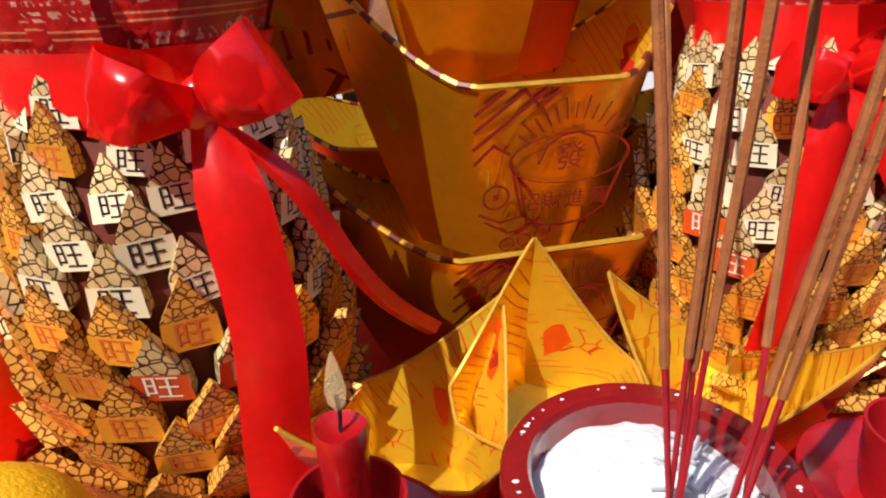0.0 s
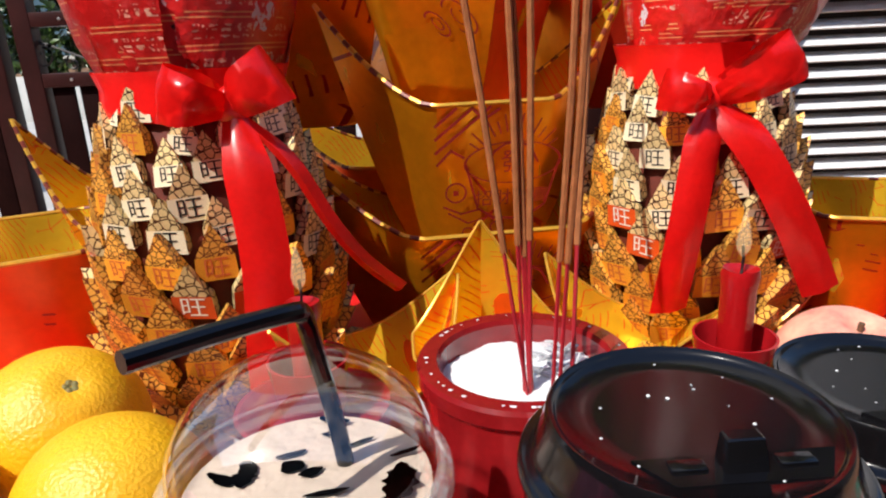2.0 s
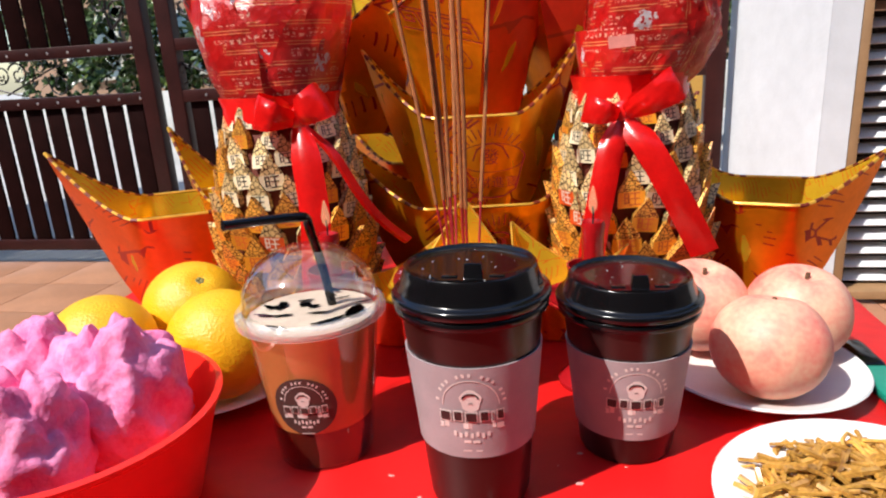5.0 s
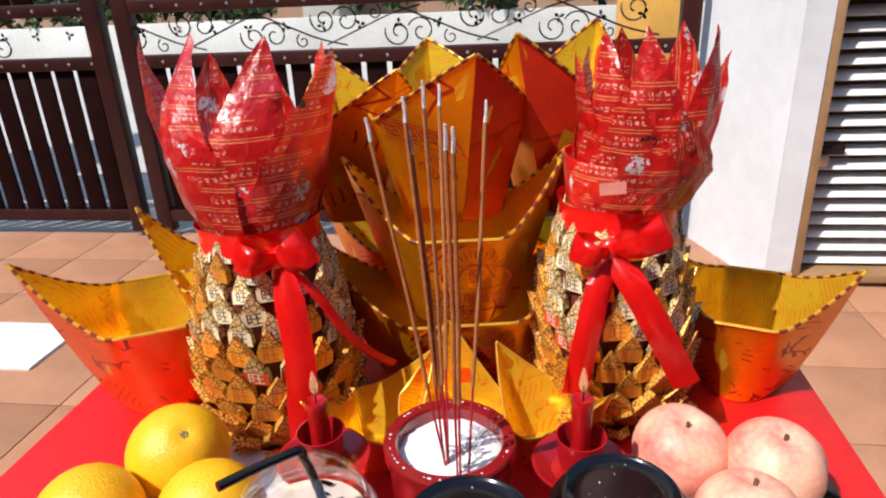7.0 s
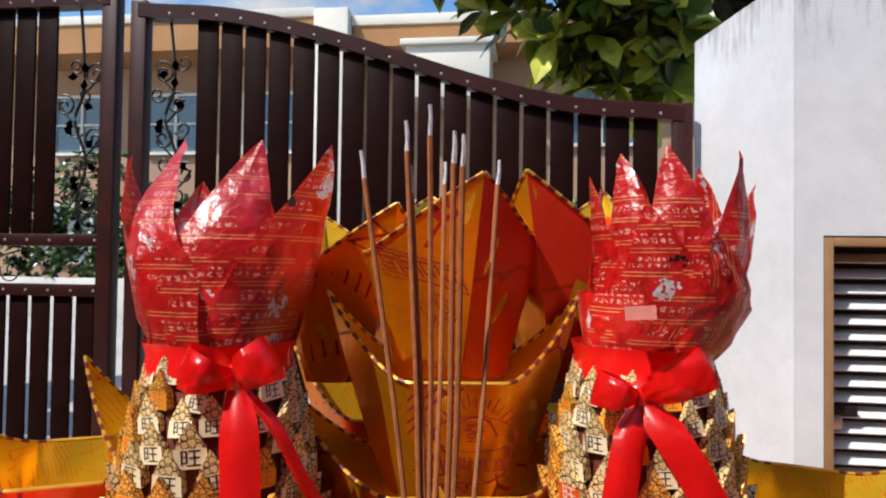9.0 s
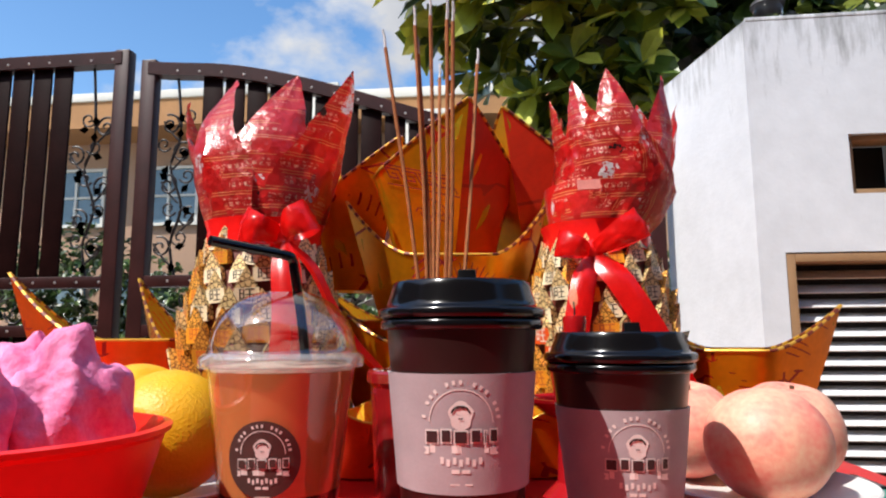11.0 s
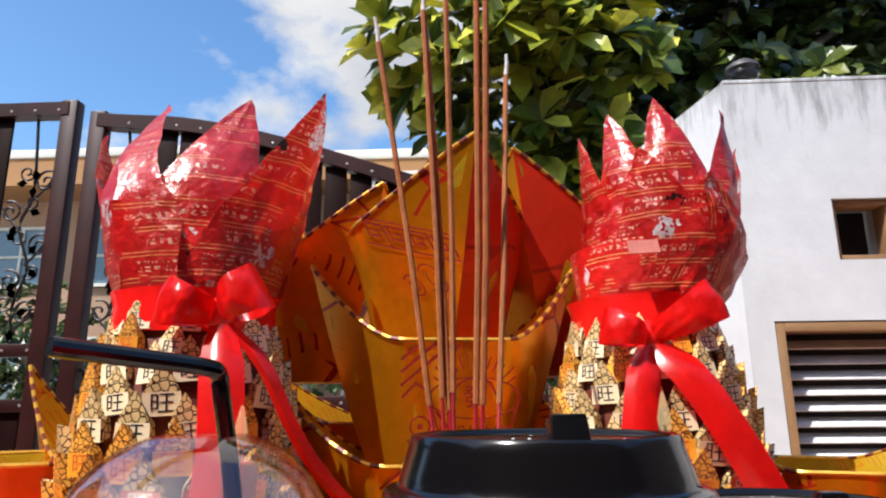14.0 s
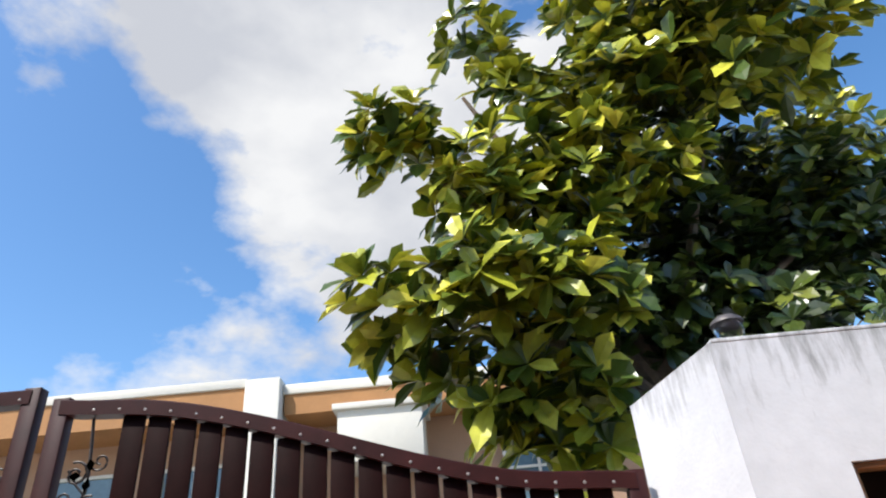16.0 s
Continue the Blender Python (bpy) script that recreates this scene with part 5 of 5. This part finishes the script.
def gate_leaf(x0, x1, top, at_y, label, scroll_at_left):
    t = thing("gate", label, "gate", pose(0, at_y, 0), "gate leaves")
    sw = 0.085
    for xs in (x0, x1 - sw):
        zt = top(xs + sw / 2) + 0.01
        part("stile", boxed(xs, -0.035, 0.03, xs + sw, 0.035, zt, bevel=0.006), RAIL_METAL_LIT, t)
    # swept top rail
    bm = bmesh.new()
    N = 30
    vr = []
    for i in range(N + 1):
        x = x0 + sw * 0.5 + (x1 - x0 - sw) * i / N
        z = top(x)
        vr.append([bm.verts.new((x, yy, zz)) for yy, zz in ((-0.04, z - 0.075), (-0.04, z - 0.006), (-0.034, z), (0.034, z), (0.04, z - 0.006), (0.04, z - 0.075))])
    for p, q in zip(vr, vr[1:]):
        for k in range(6):
            bm.faces.new((p[k], p[(k + 1) % 6], q[(k + 1) % 6], q[k]))
    part("top_rail", bm, RAIL_METAL_LIT, t)
    for z in (1.165, 0.905, 0.09):
        part("rail", boxed(x0 + sw - 0.002, -0.032, z, x1 - sw + 0.002, 0.032, z + 0.062, bevel=0.005), RAIL_METAL_LIT, t)
    bolt = mesh_of("bolt", lathe([(0, 0.006), (0.005, 0.005), (0.0085, 0)], 8), BOLT)
    xs = x0 + sw + 0.02
    xa = xs + (0.26 if scroll_at_left else 0)
    xb = x1 - sw - (0 if scroll_at_left else 0.25)
    x = xs
    while x + 0.1 < x1 - sw:
        part("slat", boxed(x, -0.008, 0.150, x + 0.100, 0.008, 0.908, bevel=0.003), SLAT_METAL_SHADED, t)
        if xa - 0.05 < x < xb - 0.09:
            part("slat", boxed(x - 0.004, -0.008, 1.225, x + 0.106, 0.008, top(x + 0.05) - 0.07, bevel=0.003), SLAT_METAL_SHADED, t)
        for z in (1.195, 0.936):
            part("bolt", bolt, None, t, m=pose(x + 0.113, -0.031, z, 90))
        part("bolt", bolt, None, t, m=pose(x + 0.113, -0.039, top(x + 0.113) - 0.05, 90))
        x += 0.127
    # scrollwork between the middle rails
    bm = bmesh.new()
    x = xs + 0.10
    k = 0
    while x + 0.3 < x1 - sw:
        s = 1 if k % 2 == 0 else -1
        z = 1.068
        tube(bm, spline([(x - 0.22, 0, z + s * 0.08), (x - 0.05, 0, z + s * 0.01), (x + 0.1, 0, z - s * 0.05), (x + 0.24, 0, z - s * 0.085)], 6), 0.005, 6)
        for q in (0, 1):
            tube(bm, scroll_pts(x + (0.13 if q else -0.12), z + s * (0.035 if q else -0.03), 0.066, 0.4 + 2.4 * q, 1.25, 1 if q else -1), 0.0045, 6)
        tube(bm, scroll_pts(x + 0.02, z - s * 0.06, 0.035, 2.0, 1.1, s), 0.004, 6)
        x += 0.36
        k += 1
    part("scrollwork", bm, IRON, t, "wrought iron scrolls")
    bm = bmesh.new()
    x = xs + 0.02
    while x < x1 - sw - 0.05:
        for q in range(3):
            a = q * 2.1 + x * 7
            e = Vector((math.cos(a), 0, math.sin(a))) * 0.028
            v = [Vector((0, 0, 0)), e * 0.5 + Vector((-e.z, 0, e.x)) * 0.32, e, e * 0.5 - Vector((-e.z, 0, e.x)) * 0.32]
            bm.faces.new([bm.verts.new(p + Vector((x, -0.006, 1.075))) for p in v])
        x += 0.185
    bmesh.ops.solidify(bm, geom=bm.faces[:], thickness=0.003)
    part("iron_leaves", bm, IRON, t, "small iron leaves")
    bm = bmesh.new()
    xp = xs if scroll_at_left else xb + 0.01
    sg = 1 if scroll_at_left else -1
    stem = spline([(xp + 0.13, 0, 1.225), (xp + 0.10, 0, 1.40), (xp + 0.15, 0, 1.60), (xp + 0.08, 0, 1.82), (xp + 0.13, 0, 2.00), (xp + 0.10, 0, top(xp + 0.12) - 0.08)], 6)
    tube(bm, stem, 0.008, 7)
    for k, z in enumerate((1.34, 1.50, 1.68, 1.86, 2.02)):
        s = sg if k % 2 else -sg
        c = min(stem, key=lambda p: abs(p.z - z))
        tube(bm, scroll_pts(c.x + s * 0.062, z + 0.04, 0.060, 1.2, 1.35, s), 0.0065, 6)
        tube(bm, scroll_pts(c.x - s * 0.045, z + 0.09, 0.045, 3.6, 1.2, -s), 0.0055, 6)
        tube(bm, spline([(c.x, 0, z - 0.06), (c.x + s * 0.05, 0, z - 0.01), (c.x + s * 0.10, 0, z + 0.06)], 5), 0.006, 6)
    part("side_scrollwork", bm, IRON, t, "wrought iron scrolls")
    bm = bmesh.new()
    for k, z in enumerate(np.arange(1.30, 2.16, 0.075)):
        c = min(stem, key=lambda p: abs(p.z - z))
        a = z * 23
        e = Vector((math.cos(a), 0, math.sin(a))) * 0.062
        v = [Vector((0, 0, 0)), e * 0.45 + Vector((-e.z, 0, e.x)) * 0.36, e, e * 0.45 - Vector((-e.z, 0, e.x)) * 0.36]
        bm.faces.new([bm.verts.new(p + Vector((c.x + math.cos(a) * 0.03, -0.010, z))) for p in v])
    bmesh.ops.solidify(bm, geom=bm.faces[:], thickness=0.004)
    part("side_leaves", bm, IRON, t, "beaten iron leaves")


gate_leaf(-1.800, 0.975, gate_top, 2.888, "dark brown slatted steel gate with swept top and scrollwork", True)
gate_leaf(-4.60, -1.875, lambda x: 2.49 - 0.45 * max(0.0, (-2.6 - x) / 2.0) ** 1.5, 2.888, "dark brown slatted steel gate leaf beside the scrolled one", False)


# ---- wall fittings ----
FRAME_TAN = mat("tan_painted_frame", (0.30, 0.17, 0.08), 0.55, var=0.15, scale=12)
SLAT_WHITE = mat("weathered_white_slat", (0.66, 0.66, 0.66), 0.5, var=0.12, scale=14)
# Near-black sheets: painted shade behind the louvre slats and in the window opening.
OPENING_SHADE = mat("opening_shade", (0.015, 0.013, 0.012), 0.9, var=0.2, scale=5)


def louvre():
    t = thing("louvre_door", "weathered white louvred door in a tan frame", "louvre door", pose(0, 2.343, 0))
    x0, x1, z0, z1 = 1.318, 2.347, 0.022, 1.219
    for a in ((x0, z0, x0 + 0.035, z1), (x1 - 0.035, z0, x1, z1), (x0 + 0.035, z1 - 0.035, x1 - 0.035, z1), (x0 + 0.035, z0, x1 - 0.035, z0 + 0.035)):
        part("door_frame", boxed(a[0], 0.004, a[1], a[2], 0.15, a[3], bevel=0.003), FRAME_TAN, t)
    bm = boxed(x0 + 0.035, -0.0275, -0.002, x1 - 0.035, 0.0275, 0.004, bevel=0.001)
    sl = mesh_of("slat", bm, SLAT_WHITE)
    z = z0 + 0.065
    while z < z1 - 0.06:
        part("slat", sl, None, t, m=pose(0, 0.118, z, 38))
        z += 0.0585
    part("shade_backing", boxed(x0 + 0.036, 0.17, z0 + 0.01, x1 - 0.036, 0.19, z1 - 0.01), OPENING_SHADE, t)
    part("padlock", boxed(x0 + 0.05, 0.060, 0.50, x0 + 0.09, 0.082, 0.55, bevel=0.006), BOLT, t, "small steel padlock")
    part("hasp", boxed(x0 + 0.02, 0.076, 0.545, x0 + 0.15, 0.088, 0.585, bevel=0.004), IRON, t, "dark iron hasp")


louvre()
t = thing("window_1", "small dark square opening with painted frame", "window", pose(0, 2.343, 0), kind="structure")
for a in ((1.592, 1.457, 1.612, 1.698), (1.808, 1.457, 1.828, 1.698), (1.612, 1.678, 1.808, 1.698), (1.612, 1.457, 1.808, 1.477)):
    part("window_frame", boxed(a[0], 0.02, a[1], a[2], 0.12, a[3], bevel=0.003), FRAME_TAN, t)
part("shade_sheet", boxed(1.60, 0.20, 1.46, 1.82, 0.215, 1.695), OPENING_SHADE, t)
bm = boxed(1.225, 2.340, 2.2045, 4.5, 2.61, 2.222, bevel=0.004)
tagged(part("coping", bm, WHITE_WALL), "stained white coping on top of the wall", "coping", kind="structure")
bm = boxed(1.20, 2.318, -0.01, 1.314, 2.3425, 0.075, bevel=0.006)
tagged(part("plinth", bm, mat("tan_skirting", (0.42, 0.25, 0.15), 0.7, var=0.12, scale=5)), "short tan skirting at the foot of the wall", "skirting", kind="structure")


def lantern():
    t = thing("wall_lantern", "small glass lantern with dark cap on the wall", "lantern", pose(1.36, 2.45, 2.2215))
    part("base", lathe([(0, 0), (0.055, 0), (0.055, 0.012), (0.03, 0.02), (0, 0.02)], 24), mat("grey_lamp_metal", (0.22, 0.22, 0.22), 0.5, 0.4, scale=20), t)
    part("globe", lathe([(0.028, 0.02), (0.058, 0.05), (0.062, 0.075), (0.05, 0.105)], 24), glass("lamp_glass", (0.9, 0.9, 0.9), 0.15, 1.3), t, "cloudy glass globe", smooth=True)
    part("cap", lathe([(0.07, 0.10), (0.066, 0.115), (0.04, 0.135), (0.012, 0.145), (0, 0.146)], 24), mat("dark_lamp_cap", (0.10, 0.09, 0.09), 0.5, 0.3, scale=20), t, "dark domed cap", smooth=True)


lantern()

# ---- yard floor ----
fl = boxed(-6.0, -2.6, -0.30, 6.0, 2.95, -0.006)
floor = tagged(part("floor", fl, mat("tile_grout", (0.36, 0.22, 0.15), 0.9, var=0.1, scale=9)), "terracotta tiled yard floor", "floor", kind="structure")
# A low white strip across the left of the floor.
bm = boxed(-3.6, 1.52, -0.006, -1.56, 1.85, 0.012, bevel=0.004)
tagged(part("white_strip", bm, mat("white_strip_surface", (0.78, 0.77, 0.74), 0.7, var=0.08, scale=8)), "low white strip on the yard floor", "floor strip", kind="structure")

# ---- street, house and hedge beyond the gate ----
ORANGE_WALL = mat("peach_house_paint", (0.36, 0.22, 0.14), 0.85, var=0.08, scale=0.8)
CREAM = mat("cream_house_paint", (0.60, 0.57, 0.50), 0.8, var=0.06, scale=1.0)
SOFFIT = mat("brown_soffit", (0.34, 0.165, 0.06), 0.8, var=0.12, scale=1.5)
PANE = mat("bluish_window_pane", (0.10, 0.16, 0.20), 0.08, var=0.2, scale=1.0)


def house():
    t = thing("house", "peach two-storey house with brown eaves and white trim", "house", pose(0, 13.0, 0))
    part("wall", boxed(-13.0, 1.2, -0.05, 4.0, 7.0, 5.7), ORANGE_WALL, t)
    bm = bmesh.new()
    box(bm, -13.5, -0.05, 6.32, -4.3, 7.5, 6.52, 0.02)
    box(bm, -3.55, 0.1, 6.14, 4.5, 7.5, 6.36, 0.02)
    part("roof", bm, CREAM, t, "pale flat roof edge")
    bm = bmesh.new()
    box(bm, -13.4, 0.0, 5.70, -4.32, 1.3, 6.318)
    box(bm, -3.52, 0.15, 5.70, 4.4, 1.3, 6.138)
    part("soffit", bm, SOFFIT, t, "brown eaves")
    part("column", boxed(-4.30, -0.15, -0.05, -3.56, 1.3, 6.45, bevel=0.02), CREAM, t, "white square column")
    part("balcony", boxed(-2.35, -0.05, 4.55, -0.60, 1.25, 5.62, bevel=0.02), CREAM, t, "white balcony block")
    part("balcony_cap", boxed(-2.45, -0.15, 5.62, -0.50, 1.27, 5.75, bevel=0.02), CREAM, t)
    for x, z in ((-11.6, 1.0), (-9.4, 1.0), (-7.2, 1.0), (-11.2, 3.6), (-8.8, 3.6), (-6.4, 3.6), (-2.8, 1.1), (0.2, 1.1), (2.2, 1.1), (1.0, 3.7)):
        w = part("window", boxed(x, 1.13, z, x + 1.5, 1.21, z + 1.45), PANE, t, "bluish glazed window")
        for a in ((0, 0, 0.07, 1.45), (1.43, 0, 1.5, 1.45), (0.07, 1.38, 1.43, 1.45), (0.07, 0, 1.43, 0.07), (0.72, 0.07, 0.78, 1.38), (0.07, 0.7, 0.72, 0.75), (0.78, 0.7, 1.43, 0.75)):
            part("window_frame", boxed(x + a[0], 1.08, z + a[1], x + a[2], 1.135, z + a[3]), CREAM, w)


house()
bm = boxed(-20, 11.2, -0.02, 12, 11.4, 0.75, bevel=0.02)
tagged(part("wall_street", bm, mat("greyed_cream_wall", (0.50, 0.48, 0.44), 0.85, var=0.15, scale=1.2)), "low cream garden wall across the street", "wall", kind="structure")
bm = boxed(1.1, 6.9, -0.02, 1.75, 7.3, 1.0, bevel=0.02)
tagged(part("letterbox_pillar", bm, mat("ochre_paint", (0.55, 0.28, 0.05), 0.7, scale=4)), "ochre painted low pillar by the street", "pillar", kind="structure")
bm = lathe([(0, 0), (0.16, 0), (0.20, 0.30), (0.21, 0.32), (0, 0.32)], 24)
tagged(part("teal_bucket", bm, mat("teal_bucket_plastic", (0.02, 0.36, 0.34), 0.4, scale=8), m=pose(0.2, 8.2, -0.012)), "teal plastic bucket standing by the street", "bucket")


def leaves_mesh(name, centres, count, size, rng, mt, shell=0.75, droop=0.15):
    """Many pointed, folded leaves in rosettes at the ends of twigs, as one mesh."""
    V, F = [], []
    lv = [(0, 0, 0), (0.34, 0.20, 0.05), (0.72, 0.24, 0.05), (1.0, 0, -0.05), (0.72, -0.24, 0.05), (0.34, -0.20, 0.05), (0.36, 0, 0), (0.72, 0, 0)]
    lf = [(0, 1, 6), (1, 2, 7, 6), (2, 3, 7), (0, 6, 5), (6, 7, 4, 5), (7, 3, 4)]
    tot = sum(c[3] ** 2 for c in centres)
    for cx, cy, cz, r in centres:
        n = int(count * r * r / tot / 9)
        for i in range(n):
            d = Vector((rng.gauss(0, 1), rng.gauss(0, 1), rng.gauss(0, 1))).normalized()
            rr = r * (shell + (1 - shell) * rng.random()) * (1 if rng.random() < 0.72 else rng.uniform(0.3, 0.9))
            p = Vector((cx, cy, cz)) + Vector((d.x * rr, d.y * rr, d.z * rr * 0.85))
            axis = (d * 0.8 + Vector((-0.25, -0.35, 0.9)) + Vector((rng.uniform(-0.3, 0.3), rng.uniform(-0.3, 0.3), 0))).normalized()
            q = axis.to_track_quat("Z", "Y")
            for k in range(9):
                a = 2.4 * k + rng.uniform(-0.3, 0.3)
                tilt = radians(rng.uniform(-8, 62))
                s = size * rng.uniform(0.65, 1.15)
                m = Matrix.Translation(p) @ q.to_matrix().to_4x4() @ Matrix.Rotation(a, 4, "Z") @ Matrix.Rotation(-tilt, 4, "Y") @ Matrix.Rotation(rng.uniform(-0.5, 0.5), 4, "X")
                o = len(V)
                for x, y, z in lv:
                    w = m @ Vector((0, 0, 0)) + (m.to_3x3() @ Vector((x, y, z))) * s
                    w.z -= droop * s * x * x
                    V.append(tuple(w))
                F += [tuple(o + j for j in f) for f in lf]
    me = bpy.data.meshes.new(name)
    me.from_pydata(V, [], F)
    me.materials.append(mt)
    return me


def leaf_material(name, dark, light, lightest):
    m = bpy.data.materials.new(name)
    m.use_nodes = True
    n, l = m.node_tree.nodes, m.node_tree.links
    b = n["Principled BSDF"]
    g = n.new("ShaderNodeNewGeometry")
    rp = n.new("ShaderNodeValToRGB")
    e = rp.color_ramp.elements
    e[0].color, e[1].color = (*dark, 1), (*lightest, 1)
    e[0].position, e[1].position = 0.25, 1.0
    mid = rp.color_ramp.elements.new(0.75)
    mid.color = (*light, 1)
    l.new(g.outputs["Random Per Island"], rp.inputs[0])
    tc = n.new("ShaderNodeTexCoord")
    nz = n.new("ShaderNodeTexNoise")
    nz.inputs["Scale"].default_value = 14
    l.new(tc.outputs["Object"], nz.inputs["Vector"])
    hs = n.new("ShaderNodeHueSaturation")
    mr = n.new("ShaderNodeMapRange")
    mr.inputs[3].default_value, mr.inputs[4].default_value = 0.7, 1.3
    l.new(nz.outputs["Fac"], mr.inputs[0])
    l.new(mr.outputs[0], hs.inputs["Value"])
    l.new(rp.outputs[0], hs.inputs["Color"])
    l.new(hs.outputs[0], b.inputs["Base Color"])
    b.inputs["Roughness"].default_value = 0.30
    tl, mx = n.new("ShaderNodeBsdfTranslucent"), n.new("ShaderNodeMixShader")
    mx.inputs[0].default_value = 0.10
    l.new(hs.outputs[0], tl.inputs["Color"])
    l.new(b.outputs[0], mx.inputs[1])
    l.new(tl.outputs[0], mx.inputs[2])
    l.new(mx.outputs[0], n["Material Output"].inputs["Surface"])
    return m


FOLIAGE = leaf_material("glossy_tree_leaf", (0.060, 0.100, 0.015), (0.46, 0.47, 0.040), (0.78, 0.70, 0.10))
# Same leaves as FOLIAGE; the crown's inner shade is put into this colour.
SHADED_LEAF = leaf_material("shaded_tree_leaf", (0.022, 0.040, 0.009), (0.075, 0.105, 0.016), (0.20, 0.22, 0.035))
HEDGE = leaf_material("hedge_leaf", (0.015, 0.035, 0.008), (0.05, 0.09, 0.015), (0.10, 0.14, 0.03))


def tree():
    t = thing("tree", "leafy rubber tree with broad glossy leaves behind the wall", "tree", pose(0, 0, 0))
    bark = mat("grey_bark", (0.16, 0.12, 0.09), 0.9, var=0.3, scale=14, bump=0.6)
    part("trunk", tube(bmesh.new(), [(2.2, 5.0, -0.05), (2.15, 5.0, 1.2), (2.0, 5.05, 2.4), (1.9, 5.05, 3.4)], 0.19, 12, taper=0.7), bark, t)
    for tip in ((0.2, 4.5, 3.4), (0.2, 4.6, 4.9), (1.2, 4.9, 5.6), (2.8, 4.9, 5.2), (3.6, 5.0, 4.2), (0.6, 4.7, 2.8), (0.5, 4.6, 5.9)):
        a, c = Vector((2.0, 5.05, 2.6)), Vector(tip)
        part("limb", tube(bmesh.new(), spline([a, a.lerp(c, 0.45) + Vector((0, 0, 0.25)), c], 6), 0.085, 8, taper=0.2), bark, t)
    rng = random.Random(4)
    blobs = [(-0.30, 4.2, 3.42, 0.40), (0.05, 4.1, 3.35, 0.42), (0.45, 4.0, 3.45, 0.45), (0.85, 4.05, 3.50, 0.42), (1.25, 4.2, 3.45, 0.42), (0.20, 4.4, 2.95, 0.38), (0.62, 4.5, 2.70, 0.45), (0.95, 4.6, 2.55, 0.45), (1.05, 4.4, 3.05, 0.5),
             (-0.28, 4.4, 5.32, 0.36), (0.02, 4.4, 5.38, 0.34), (0.05, 4.5, 4.92, 0.40), (0.42, 4.5, 4.72, 0.45), (0.72, 4.5, 4.35, 0.48), (1.15, 4.5, 4.25, 0.50), (0.90, 4.5, 4.90, 0.48), (1.40, 4.5, 4.75, 0.55),
             (0.62, 4.5, 6.60, 0.34), (0.85, 4.5, 6.15, 0.32), (1.05, 4.5, 5.60, 0.42), (1.75, 4.4, 5.45, 0.60), (2.05, 4.3, 6.35, 0.65), (1.95, 4.5, 4.75, 0.55), (2.65, 4.3, 5.75, 0.70), (2.9, 4.2, 6.6, 0.85), (3.5, 4.4, 6.1, 0.8), (2.4, 4.5, 7.2, 0.8),
             (4.3, 6.0, 5.6, 1.0)]
    part("crown", leaves_mesh("crown", blobs, 6800, 0.300, rng, FOLIAGE), None, t, "broad glossy green and yellow-green leaves")
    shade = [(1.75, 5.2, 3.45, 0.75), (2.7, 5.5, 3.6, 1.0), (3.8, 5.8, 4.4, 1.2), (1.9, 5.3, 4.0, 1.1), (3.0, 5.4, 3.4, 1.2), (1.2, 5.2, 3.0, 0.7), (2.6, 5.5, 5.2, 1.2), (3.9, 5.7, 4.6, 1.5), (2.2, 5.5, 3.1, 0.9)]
    part("inner_crown", leaves_mesh("inner_crown", shade, 9000, 0.25, rng, SHADED_LEAF, shell=0.4), None, t, "inner leaves in a darker green that stands for shade")


tree()
rng_h = random.Random(9)
# The row of nine blobs is added to darken the gaps between slats.
hedge = part("hedge", leaves_mesh("hedge", [(-10.5 + 0.8 * i, 12.3 + 0.3 * math.sin(i * 2.1), 1.25 + 0.35 * math.sin(i * 1.7), 0.85) for i in range(7)] + [(-9.6, 12.0, 2.3, 0.8), (-8.4, 12.1, 2.6, 0.9), (-7.3, 12.0, 2.0, 0.8), (-10.8, 12.0, 2.4, 0.9), (-5.2, 12.0, 1.2, 0.8), *[(-2.5 + 0.95 * i, 12.0 + 0.2 * math.sin(i * 1.9), 1.5 + 0.3 * math.sin(i * 2.3), 0.85) for i in range(9)], (2.6, 7.6, 0.35, 0.4), (3.2, 7.7, 0.4, 0.45)], 14000, 0.19, rng_h, HEDGE), None)
tagged(hedge, "green garden shrubs beyond the gate, nine of them added to darken slat gaps", "shrubs", kind="stuff")
vine = part("vine", leaves_mesh("vine", [(2.02, 2.30, 2.12, 0.14), (2.10, 2.32, 1.90, 0.16), (2.25, 2.36, 2.30, 0.28)], 420, 0.08, rng_h, HEDGE), None)
tagged(vine, "green climbing foliage hanging over the white wall", "climber", kind="stuff")

# ---- unseen plain walls, added to block sky light ----
# Kept near-black so that these added walls bounce little light back.
BLOCKER = mat("unseen_blocker_wall", (0.085, 0.08, 0.08), 0.9, var=0.1, scale=0.8)
for nm, b in (("blocker_south", (-6.2, -2.9, -0.05, 6.2, -2.6, 4.6)), ("blocker_west", (-6.3, -2.6, -0.05, -6.0, 2.95, 4.8)), ("blocker_east", (4.5, -2.6, -0.05, 4.8, 2.6, 3.2))):
    tagged(part(nm, boxed(*b), BLOCKER), "unseen plain wall added to block sky light", "wall", kind="structure")

# ---- floor tiles ----
tile = mesh_of("tile", boxed(-0.1975, -0.1975, -0.006, 0.1975, 0.1975, 0.0, bevel=0.0015), TERRACOTTA)
for i in range(-10, 10):
    for j in range(1, 8):
        part("tile", tile, None, floor, m=pose(i * 0.4 + 0.1, j * 0.4 - 0.07, 0.0))
